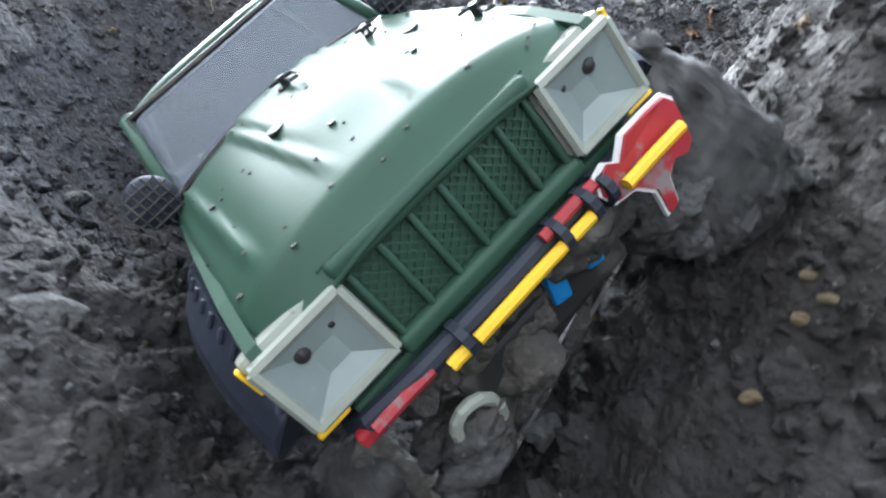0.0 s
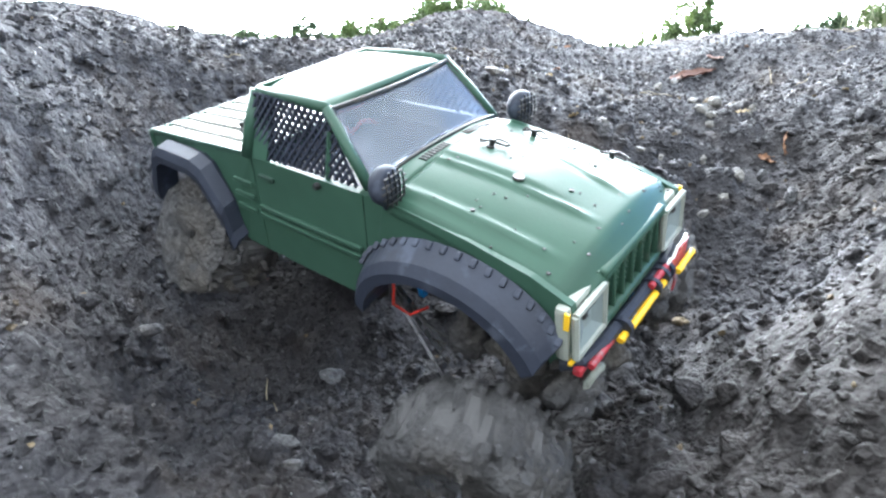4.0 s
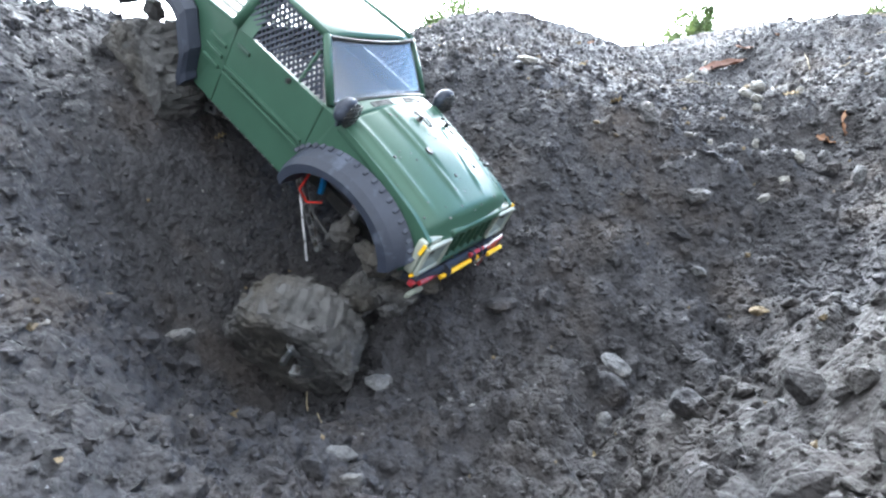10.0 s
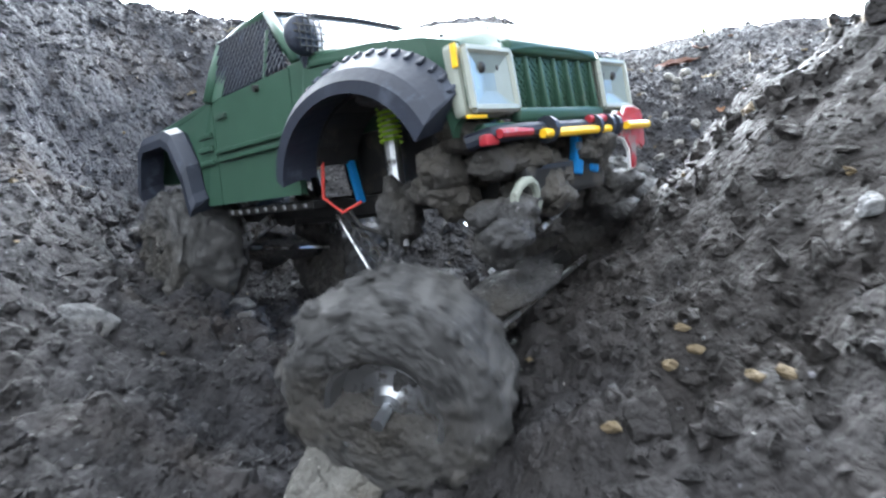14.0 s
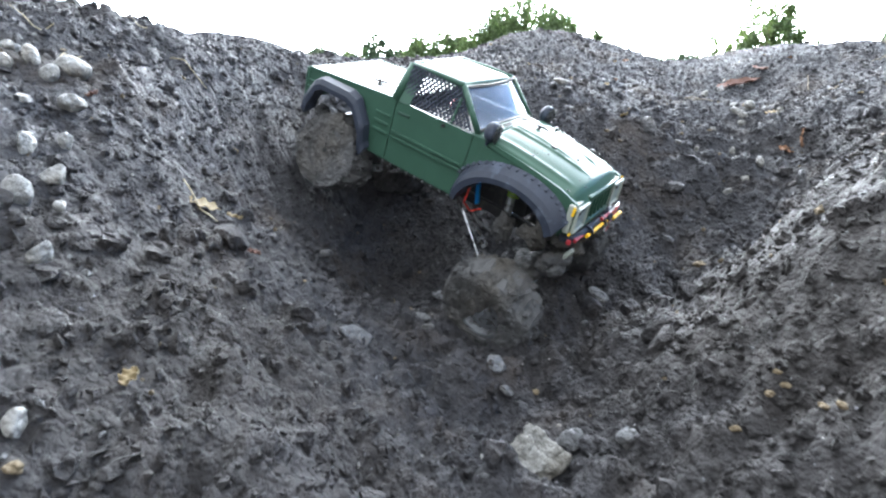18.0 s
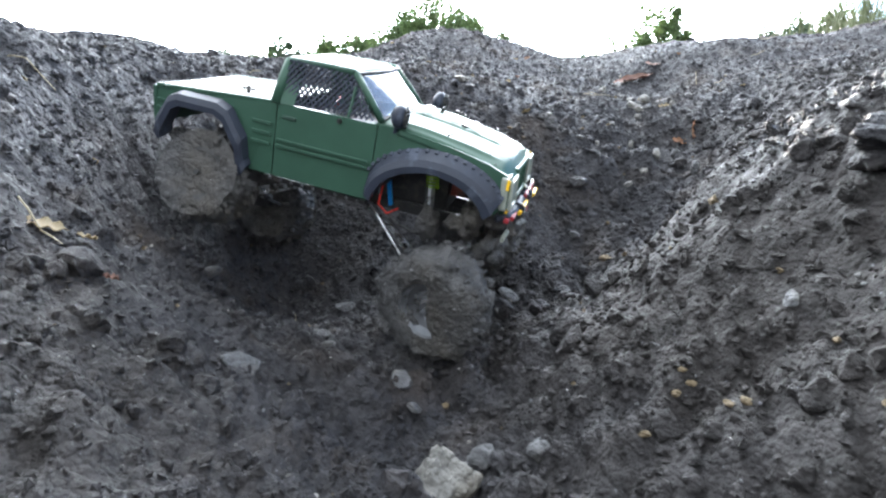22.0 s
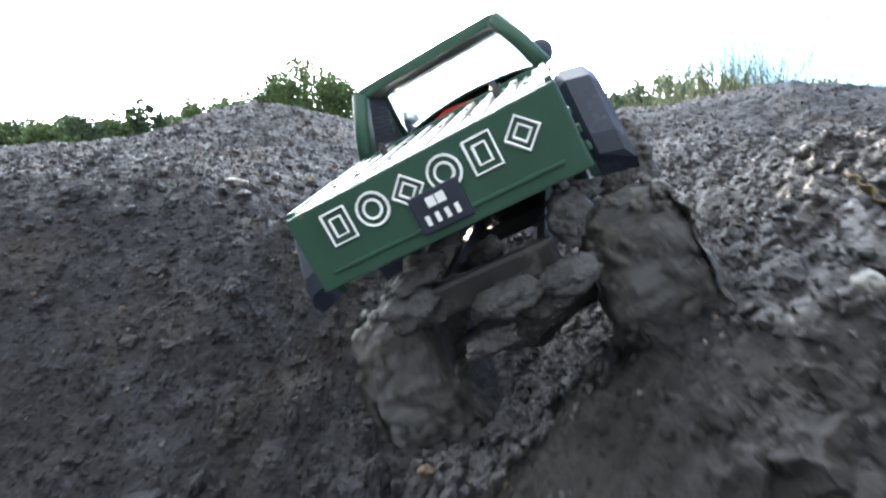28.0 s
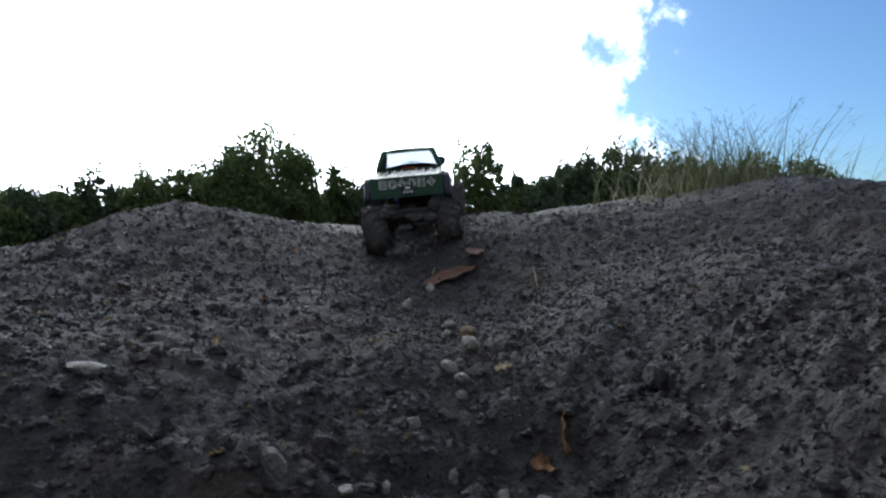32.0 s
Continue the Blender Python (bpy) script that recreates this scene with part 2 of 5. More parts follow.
NUT = mat("wheel_nut_steel", (0.5, 0.52, 0.55), 0.35, 1.0, vary=0.2, dirt=DIRT, dirt_amount=0.3, dirt_scale=150)
WIRE = mat("red_wire", (0.55, 0.03, 0.02), 0.45)
LEAF_RED = mat("dry_red_leaf", (0.15, 0.075, 0.055), 0.7, vary=0.35, scale=30)
LEAF_TAN = mat("dry_tan_leaf", (0.22, 0.165, 0.085), 0.7, vary=0.35, scale=30)
LEAF_ORANGE = mat("orange_leaf", (0.2, 0.095, 0.045), 0.7, vary=0.35, scale=30)
FOLIAGE = mat("tree_leaves", (0.07, 0.11, 0.035), 0.65, vary=0.4, scale=1.2)
FOLIAGE_B = mat("bush_leaves", (0.055, 0.09, 0.045), 0.65, vary=0.4, scale=1.2)


def leafy(m, share=0.35):
    """Lets light through the leaves."""
    nt = m.node_tree
    b, out = nt.nodes["Principled BSDF"], nt.nodes["Material Output"]
    tr, mx = nt.nodes.new("ShaderNodeBsdfTranslucent"), nt.nodes.new("ShaderNodeMixShader")
    src = b.inputs["Base Color"].links[0].from_socket
    nt.links.new(src, tr.inputs["Color"])
    mx.inputs[0].default_value = share
    nt.links.new(b.outputs[0], mx.inputs[1]); nt.links.new(tr.outputs[0], mx.inputs[2])
    nt.links.new(mx.outputs[0], out.inputs["Surface"])


leafy(FOLIAGE)
leafy(FOLIAGE_B)
for m in (LEAF_RED, LEAF_TAN, LEAF_ORANGE):
    leafy(m, 0.3)
BARK = mat("bark", (0.12, 0.095, 0.07), 0.85, vary=0.3, scale=3)
STEM = mat("dry_stem", (0.24, 0.2, 0.13), 0.7, vary=0.3, scale=40)
STRAW = mat("dry_grass", (0.13, 0.15, 0.075), 0.75, vary=0.4, scale=20)


def glass_material():
    m = bpy.data.materials.new("tinted_glass")
    m.use_nodes = True
    nt = m.node_tree
    b = nt.nodes["Principled BSDF"]
    b.inputs["Base Color"].default_value = (0.32, 0.36, 0.42, 1)
    b.inputs["Roughness"].default_value = 0.08
    b.inputs["Transmission Weight"].default_value = 0.75
    b.inputs["IOR"].default_value = 1.3
    co, n = nt.nodes.new("ShaderNodeTexCoord"), nt.nodes.new("ShaderNodeTexNoise")
    n.inputs["Scale"].default_value, n.inputs["Detail"].default_value = 60, 8
    r = nt.nodes.new("ShaderNodeMapRange")
    r.inputs["From Min"].default_value, r.inputs["From Max"].default_value = 0.5, 0.75
    r.inputs["To Min"].default_value, r.inputs["To Max"].default_value = 0.05, 0.2
    nt.links.new(co.outputs["Object"], n.inputs["Vector"])
    nt.links.new(n.outputs["Fac"], r.inputs["Value"])
    nt.links.new(r.outputs[0], b.inputs["Roughness"])
    return m


GLASS = glass_material()


# ---- mesh helpers ----
def part(name, bm, material, parent=None, label="", smooth=False):
    me = bpy.data.meshes.new(name)
    bm.to_mesh(me)
    bm.free()
    me.materials.append(material)
    if smooth:
        for p in me.polygons:
            p.use_smooth = True
    ob = new(name, me)
    if parent is not None:
        ob.parent = parent
    if label:
        tagged(ob, label=label)
    return ob


def box(bm, c, s, m=None, bevel=0.0):
    g = bmesh.ops.create_cube(bm, size=1.0)
    vs = g["verts"]
    for v in vs:
        v.co = Vector((v.co.x * s[0], v.co.y * s[1], v.co.z * s[2]))
    if bevel:
        es = list({e for v in vs for e in v.link_edges})
        r = bmesh.ops.bevel(bm, geom=es, offset=bevel, segments=2, affect="EDGES", profile=0.6)
        vs = list({v for f in r["faces"] for v in f.verts} | {v for v in vs if v.is_valid})
    for v in vs:
        v.co = (m @ v.co if m else v.co) + Vector(c)
    return vs


def tube(bm, pts, r, sides=8, close=True):
    """A round bar along points; r may be one radius or one for each point."""
    pts = [Vector(p) for p in pts]
    rings = []
    for i, p in enumerate(pts):
        d = (pts[min(i + 1, len(pts) - 1)] - pts[max(i - 1, 0)]).normalized()
        a = d.orthogonal().normalized() if i == 0 else (a - d * a.dot(d)).normalized()
        b = d.cross(a)
        rad = r[i] if isinstance(r, (list, tuple)) else r
        rings.append([bm.verts.new(p + rad * (math.cos(k * math.tau / sides) * a + math.sin(k * math.tau / sides) * b)) for k in range(sides)])
    for u, v in zip(rings, rings[1:]):
        for k in range(sides):
            bm.faces.new((u[k], u[(k + 1) % sides], v[(k + 1) % sides], v[k]))
    if close:
        bm.faces.new(rings[0][::-1])
        bm.faces.new(rings[-1])


def prism(bm, outline, y0, y1, shear=None):
    """A slab: an outline in x, z between two y planes; shear(x, z) shifts it inwards."""
    f = shear or (lambda x, z: 0.0)
    s = 1 if y1 > y0 else -1
    a = [bm.verts.new((x, y0 - s * f(x, z), z)) for x, z in outline]
    b = [bm.verts.new((x, y1 - s * f(x, z), z)) for x, z in outline]
    n = len(outline)
    for i in range(n):
        bm.faces.new((a[i], a[(i + 1) % n], b[(i + 1) % n], b[i]))
    bm.faces.new(a[::-1])
    bm.faces.new(b)
    bmesh.ops.recalc_face_normals(bm, faces=bm.faces[:])


def sheet(bm, nu, nv, f, thick=0.0):
    """A grid of f(u, v), u and v from 0 to 1, given a thickness downwards."""
    top = [[bm.verts.new(f(i / nu, j / nv)) for j in range(nv + 1)] for i in range(nu + 1)]
    for i in range(nu):
        for j in range(nv):
            bm.faces.new((top[i][j], top[i + 1][j], top[i + 1][j + 1], top[i][j + 1]))
    if thick:
        bmesh.ops.recalc_face_normals(bm, faces=bm.faces[:])
        bmesh.ops.solidify(bm, geom=bm.faces[:], thickness=thick)


def rock(bm, c, size, seed, m=None, sub=2, rough=0.35, cut=True):
    g = bmesh.ops.create_icosphere(bm, subdivisions=sub, radius=1.0)
    rng = random.Random(seed)
    off = Vector((rng.uniform(-50, 50), rng.uniform(-50, 50), rng.uniform(-50, 50)))
    planes = [(Vector((rng.gauss(0, 1), rng.gauss(0, 1), rng.gauss(0, 1))).normalized(), rng.uniform(0.55, 0.85)) for _ in range(7)] if cut else []
    for v in g["verts"]:
        n = v.co.normalized()
        p = n * (1 + rough * noise.noise(n * 1.3 + off) + 0.35 * rough * noise.noise(n * 4 + off))
        for q, d in planes:
            e = p.dot(q) - d
            if e > 0:
                p -= q * e * 0.85
        p = Vector((p.x * size[0], p.y * size[1], p.z * size[2]))
        v.co = (m @ p if m else p) + Vector(c)


def lump(bm, c, size, seed, sub=3):
    """A rough lump of caked mud."""
    g = bmesh.ops.create_icosphere(bm, subdivisions=sub, radius=1.0)
    off = Vector((seed * 3.7, seed * 1.9, seed * 7.3))
    for v in g["verts"]:
        n = v.co.normalized()
        k = 1 + 0.45 * noise.noise(n * 1.6 + off) + 0.4 * abs(noise.noise(n * 3.6 - off)) + 0.22 * noise.noise(n * 8 + off)
        v.co = Vector((n.x * k * size[0], n.y * k * size[1], n.z * k * size[2])) + Vector(c)


# ---- the ground ----
def smooth(a, b, x):
    t = min(1.0, max(0.0, (x - a) / (b - a)))
    return t * t * (3 - 2 * t)


def curve(points, lo, hi, blur):
    """A smooth function through a few (place, value) points."""
    n = 600
    xs = np.linspace(lo, hi, n)
    ys = np.interp(xs, [p[0] for p in points], [p[1] for p in points])
    k = max(1, int(blur / (hi - lo) * n))
    ys = np.convolve(np.pad(ys, k, mode="edge"), np.ones(2 * k + 1) / (2 * k + 1), "valid").tolist()

    def at(v):
        f = min(n - 1.001, max(0.0, (v - lo) / (hi - lo) * (n - 1)))
        i = int(f)
        return ys[i] + (ys[i + 1] - ys[i]) * (f - i)
    return at


axis = curve([(-2, 0.02), (0.45, 0.02), (0.65, 0.10), (0.8, 0.22), (0.92, 0.31), (1.07, 0.44), (1.25, 0.48), (1.6, 0.53), (2.1, 0.6), (3, 0.64)], -2, 3, 0.08)
floor_z = curve([(-3.5, 0.575), (-1.5, 0.09), (0, 0.125), (0.45, 0.14), (0.65, 0.15), (0.8, 0.195), (0.92, 0.29), (1.07, 0.41), (1.23, 0.478), (1.4, 0.495), (1.6, 0.54), (1.9, 0.635), (2.1, 0.68), (2.5, 0.72)], -3.5, 3, 0.07)
crest_z = curve([(-2.2, 0.72), (-1.15, 0.69), (-0.85, 0.645), (-0.56, 0.622), (-0.4, 0.65), (-0.24, 0.685), (-0.1, 0.722), (0.0, 0.758), (0.06, 0.77), (0.14, 0.765), (0.25, 0.75), (0.4, 0.745), (0.63, 0.745), (1.0, 0.766), (1.3, 0.785), (1.55, 0.83), (1.68, 0.848), (1.85, 0.815), (1.97, 0.755), (2.3, 0.72)], -2.2, 2.4, 0.05)


def shape(x, y):
    """The gully between two banks that climbs to a crest, and the level land behind it."""
    u = x - axis(y)
    crest = 0.47 + 0.115 * min(2.1, math.hypot(x, y)) - 0.05 * smooth(0.7, 1.3, x) * (1 - smooth(1.2, 1.9, y))
    crest -= 0.065 * math.exp(-((x + 0.36) / 0.34) ** 2) * smooth(0.95, 1.3, y) + 0.03 * smooth(0.35, 0.7, -x) * smooth(0.5, 0.9, y)
    top = smooth(1.45, 2.15, y + 0.4 * smooth(1.1, 1.6, x))
    crest += (crest_z(x) - 0.024 - crest) * top
    z = floor_z(y)
    z += (crest - z) * (1 - math.exp(-(u / (0.41 - 0.27 * top if u < 0 else 0.32 - 0.14 * top)) ** 2))
    z -= 0.16 * math.exp(-((x + 0.14) ** 2 / 0.045 + (y - 0.9) ** 2 / 0.035)) + 0.105 * math.exp(-((x + 0.27) ** 2 / 0.03 + (y - 0.7) ** 2 / 0.03))
    z -= 0.11 * math.exp(-((x + 0.22) ** 2 / 0.014 + (y - 0.8) ** 2 / 0.018))
    z += 0.06 * math.exp(-((x - 0.26) ** 2 + (y - 0.48) ** 2) / 0.04) - 0.02 * math.exp(-((x - 0.02) ** 2 + (y - 0.42) ** 2) / 0.008)
    r = math.hypot(x * 0.8, y - 0.5)
    return z - 0.3 * smooth(2.25, 5.0, r) - 0.6 * smooth(5, 30, r)


def ground_z(x, y):
    z = shape(x, y)
    p = Vector((x, y, z))
    r = math.hypot(x, y - 0.8)
    if r > 8:
        return z + 0.2 * noise.noise(p * 0.05)
    far = 1.0 - smooth(2.6, 7.0, r)
    z += far * (0.028 * noise.noise(p * 3.1) + 0.012 * noise.noise(p * 8.3))
    if r < 2.6:
        near = 1.0 - smooth(1.5, 2.6, r)
        c = noise.noise(p * 2.3 + Vector((9, 2, 4)))
        k = (0.66 + 0.4 * c) * (1 + 0.35 * (1 - smooth(0.6, 1.1, y)))
        z += near * k * (0.017 * abs(noise.noise(p * 12)) + 0.012 * noise.noise(p * 25) + 0.013 * abs(noise.noise(p * 47 + Vector((3, 7, 1)))) + 0.0075 * noise.noise(p * 95))
        low = math.exp(-((x - axis(y)) / 0.34) ** 2) * (1 - smooth(0.95, 1.45, y))     # churned gully bottom
        q = p + Vector((noise.noise(p * 9), noise.noise(p * 9 + Vector((5, 5, 5))), 0)) * 0.04
        z += low * (0.055 * (abs(noise.noise(q * 8)) - 0.2) + 0.03 * (abs(noise.noise(q * 19 + Vector((2, 8, 3)))) - 0.2))
    return z


def build_ground():
    n = 640

    def warp(t):          # dense in the middle, reaching out to the horizon
        return 1.2 * t + 1.0 * t ** 3 + 3.0 * t ** 9 + 900.0 * abs(t) ** 50 * (1 if t > 0 else -1)

    ts = [-1 + 2 * i / n for i in range(n + 1)]
    xs, ys = [0.1 + warp(t) for t in ts], [0.85 + warp(t) for t in ts]
    verts = [(x, y, ground_z(x, y)) for y in ys for x in xs]
    w = n + 1
    faces = [(j * w + i, j * w + i + 1, (j + 1) * w + i + 1, (j + 1) * w + i) for j in range(n) for i in range(n)]
    me = bpy.data.meshes.new("ground")
    me.from_pydata(verts, [], faces)
    me.materials.append(MUD)
    for p in me.polygons:
        p.use_smooth = True
    return tagged(new("ground", me), label="dark damp crumbly earth of a steep gully", category="ground", kind="structure")


ground = build_ground()
TRUCK_PATH = [
    (0.0, pose(0.005, 0.560, 0.255, 39.1, -1.3, -69.0)),
    (0.5, pose(-0.005, 0.573, 0.292, 37.5, -2.1, -67.5)),
    (1.0, pose(-0.010, 0.642, 0.300, 35.8, 0.7, -57.4)),
    (2.0, pose(-0.091, 0.824, 0.347, 18.0, 17.1, -34.2)),
    (2.5, pose(-0.110, 0.854, 0.365, 15.1, 21.8, -33.2)),
    (4.5, pose(-0.032, 0.637, 0.347, 22.4, -1.2, -41.8)),
    (5.0, pose(-0.010, 0.575, 0.326, 18.9, -11.2, -48.7)),
    (5.5, pose(0.044, 0.508, 0.312, 24.0, -13.5, -57.2)),
    (6.0, pose(0.040, 0.532, 0.305, 36.4, -7.8, -59.3)),
    (6.5, pose(-0.005, 0.582, 0.310, 33.0, -4.0, -55.3)),
    (7.0, pose(-0.065, 0.741, 0.322, 21.7, 9.7, -36.1)),
    (8.0, pose(-0.136, 0.871, 0.376, 15.2, 22.0, -29.2)),
    (9.0, pose(-0.259, 0.935, 0.450, 10.2, 44.5, -34.2)),
    (10.0, pose(-0.215, 0.905, 0.422, 7.1, 37.3, -28.1)),
    (11.0, pose(-0.135, 0.822, 0.381, 4.2, 27.6, -28.0)),
    (12.0, pose(-0.061, 0.729, 0.344, -3.5, 10.1, -29.7)),
    (12.5, pose(-0.051, 0.679, 0.319, 1.9, 6.0, -33.3)),
    (13.0, pose(-0.029, 0.643, 0.313, 4.4, -2.5, -35.5)),
    (13.5, pose(-0.021, 0.639, 0.307, 0.4, -4.4, -37.4)),
    (15.5, pose(0.002, 0.374, 0.294, 26.6, -22.3, -57.1)),
    (16.0, pose(0.038, 0.366, 0.348, 22.9, -23.3, -49.0)),
    (16.5, pose(-0.024, 0.505, 0.341, 11.8, -11.4, -40.2)),
    (17.0, pose(-0.068, 0.638, 0.336, 12.8, 1.9, -32.8)),
    (18.0, pose(-0.114, 0.779, 0.375, 9.5, 19.1, -24.9)),
    (19.0, pose(-0.072, 0.695, 0.351, -0.8, 2.6, -24.2)),
    (20.0, pose(0.070, 0.517, 0.378, 20.5, -33.2, -36.3)),
    (21.0, pose(-0.002, 0.538, 0.338, 22.6, -23.0, -35.0)),
    (22.0, pose(-0.108, 0.732, 0.372, 7.8, 10.9, -16.8)),
    (23.0, pose(-0.123, 0.739, 0.375, 2.7, 16.8, -15.4)),
    (24.0, pose(-0.007, 0.602, 0.332, -19.0, -15.8, 4.2)),
    (24.5, pose(0.057, 0.622, 0.376, 1.1, -31.6, 10.5)),
    (25.0, pose(0.112, 0.602, 0.414, -20.4, -30.5, 27.6)),
    (25.5, pose(0.187, 0.656, 0.425, -19.0, -29.1, 30.6)),
    (27.5, pose(0.328, 0.662, 0.484, -29.2, -9.0, 62.8)),
    (28.0, pose(0.367, 0.762, 0.514, -25.8, -9.2, 64.7)),
    (29.0, pose(0.439, 1.061, 0.567, -13.4, -11.2, 73.7)),
    (30.0, pose(0.452, 1.269, 0.607, -3.5, -10.9, 82.9)),
    (31.0, pose(0.535, 1.632, 0.666, -0.3, -9.2, 75.4)),
    (32.0, pose(0.664, 2.031, 0.758, -4.0, -8.4, 70.8)),
]



# ---- the model truck: x forward, y to its left side, z up from just under the sills ----
truck = tagged(new("model_truck"), label="muddy dark green toy pickup truck with black wheel flares", category="toy truck")


def arc(cx, cz, r, a0, a1, n):
    return [(cx + r * math.cos(radians(a0 + (a1 - a0) * i / n)), cz + r * math.sin(radians(a0 + (a1 - a0) * i / n))) for i in range(n + 1)]


FRONT_ARCH = [(x, 0.03 + (z - 0.03) * 0.7) for x, z in arc(0.15, 0.03, 0.073, 4, 176, 16)]
REAR_ARCH = [(-0.095, 0.02), (-0.098, 0.045), (-0.118, 0.076), (-0.132, 0.082), (-0.178, 0.082), (-0.19, 0.076), (-0.208, 0.046), (-0.21, 0.035)]


def lean(x, z):       # the sides lean in towards the top
    return 0.006 * max(0.0, (z - 0.05) / 0.06) + 0.004 * max(0.0, (-x - 0.05) / 0.18)


def build_sides():
    for s, side in ((1, "left"), (-1, "right")):
        yo, yi = s * 0.087, s * 0.082
        fender = [(0.0715, 0.104)] + [(0.09, 0.1055), (0.16, 0.098), (0.205, 0.09), (0.232, 0.081), (0.236, 0.07), (0.235, 0.045), (0.226, 0.04)] + FRONT_ARCH[0:] + [(0.0715, 0.03)]
        bm = bmesh.new(); prism(bm, fender, yi, yo, lean)
        part("front_fender", bm, GREEN, truck)
        bm = bmesh.new(); prism(bm, [(-0.0565, 0.0145), (0.07, 0.0145), (0.07, 0.104), (-0.0565, 0.1025)], yi, yo, lean)
        door = part("door", bm, GREEN, truck)
        for z in (0.0525, 0.0595):
            bm = bmesh.new(); box(bm, (0.006, s * (0.0872 - lean(0, z)), z), (0.12, 0.0034, 0.0036), bevel=0.001)
            part("trim_strip", bm, GREEN, door)
        bm = bmesh.new(); box(bm, (-0.04, s * 0.0835, 0.088), (0.018, 0.003, 0.004), bevel=0.001)
        part("door_handle", bm, GREEN_IN, door)
        bm = bmesh.new(); bmesh.ops.create_cone(bm, cap_ends=True, segments=12, radius1=0.003, radius2=0.0024, depth=0.006, matrix=Matrix.Translation((0.024, s * 0.0828, 0.0985)) @ Matrix.Rotation(radians(-90 * s), 4, "X"))
        part("screw", bm, CHASSIS, door)
        bed = [(-0.058, 0.1025), (-0.058, 0.0145), (-0.088, 0.0145)] + REAR_ARCH + [(-0.213, 0.04), (-0.226, 0.043), (-0.227, 0.089)]
        bm = bmesh.new(); prism(bm, bed, yi, yo, lean)
        bs = part("bed_side", bm, GREEN, truck)
        for z in (0.052, 0.064, 0.076):
            bm = bmesh.new(); box(bm, (-0.075, s * (0.0874 - lean(-0.075, z)), z), (0.026, 0.003, 0.0045), bevel=0.0012)
            part("trim_strip", bm, GREEN, bs)
        for z in (0.052, 0.062, 0.072):
            bm = bmesh.new(); box(bm, (-0.2185, s * (0.0874 - lean(-0.218, z)), z), (0.012, 0.003, 0.0045), bevel=0.0012)
            part("trim_strip", bm, GREEN, bs)
        # flares: a lipped band that follows the arch
        for name, pts, wd in (("front_flare", [(x, 0.026 + (z - 0.026) * (0.7 if z > 0.026 else 1.4)) for x, z in arc(0.15, 0.026, 0.077, 20, 176, 20)], 0.02), ("rear_flare", [(-0.088, 0.016)] + [(x * 1.0 + (0.0035 if x > -0.15 else -0.0035), z + 0.004) for x, z in REAR_ARCH], 0.016)):
            bm = bmesh.new()
            rows = []
            cx = sum(p[0] for p in pts) / len(pts)
            for i, (x, z) in enumerate(pts):
                inx, inz = (cx - x) * 0.10, -0.006 if z > 0.03 else 0.0
                outx = (x - cx) * 0.07
                up = 0.013 if name == "front_flare" else 0.006
                ox = (1.7 if x > cx else 1.0) if name == "front_flare" else 0.5
                rows.append([bm.verts.new(v) for v in (
                    (x - outx * 0.6, s * 0.0795, z + 0.002), (x + outx * ox, s * 0.0868, z + up), (x + outx * 0.45, s * (0.087 + wd * 0.75), z + 0.003), (x, s * (0.087 + wd), z - 0.004),
                    (x + inx, s * (0.087 + wd), z - 0.009 + inz * 0.3), (x + inx * 1.1, s * (0.084 + wd * 0.6), z - 0.006 + inz * 0.4), (x + inx * 1.2, s * 0.0795, z - 0.004))])
            for a, b in zip(rows, rows[1:]):
                for k in range(len(a)):
                    bm.faces.new((a[k], a[(k + 1) % len(a)], b[(k + 1) % len(b)], b[k]))
            bm.faces.new(rows[0]); bm.faces.new(rows[-1][::-1])
            bmesh.ops.recalc_face_normals(bm, faces=bm.faces[:])
            fl = part(name, bm, BLACK, truck, smooth=False)
            step = [Vector((x + (x - cx) * 0.07, s * (0.0868 + wd * 0.17), z + 0.0115)) for x, z in pts if z > 0.036] if name == "front_flare" else []
            for k in range(len(step) - 1):     # dark notches moulded into the flare's upper face
                p, q = step[k], step[k + 1]
                n = max(1, int((q - p).length / 0.0065))
                for e in range(n):
                    c = p.lerp(q, (e + 0.3) / n)
                    bm = bmesh.new(); box(bm, c + Vector(((c.x - cx) * 0.03, 0, 0)), (0.0042, wd * 0.3, 0.0022), Matrix.Rotation(s * radians(-35), 3, "X"), 0.0012)
                    part("notch", bm, BLACK, fl)


def hood_z(x, y):
    e = 0.1055 - 0.0255 * max(0.0, (x - 0.088) / 0.147) ** 1.5
    t = abs(y) / 0.084
    z = e + 0.0145 * (1 - t ** 2.6) - 0.007 * smooth(0.94, 1.0, t)
    z -= 0.012 * smooth(0.222, 0.238, x)
    w = abs(y) + 0.06 * (x - 0.088)
    c = abs(y) + 0.1 * (x - 0.098)
    rib = math.exp(-((c - 0.0325) / 0.0022) ** 2) + 0.8 * math.exp(-((w - 0.07) / 0.0026) ** 2)
    mid = 1 - smooth(0.024, 0.032, c)
    return z + 0.0026 * rib * (1 - smooth(0.195, 0.222, x)) + 0.003 * mid * (1 - smooth(0.16, 0.21, x))


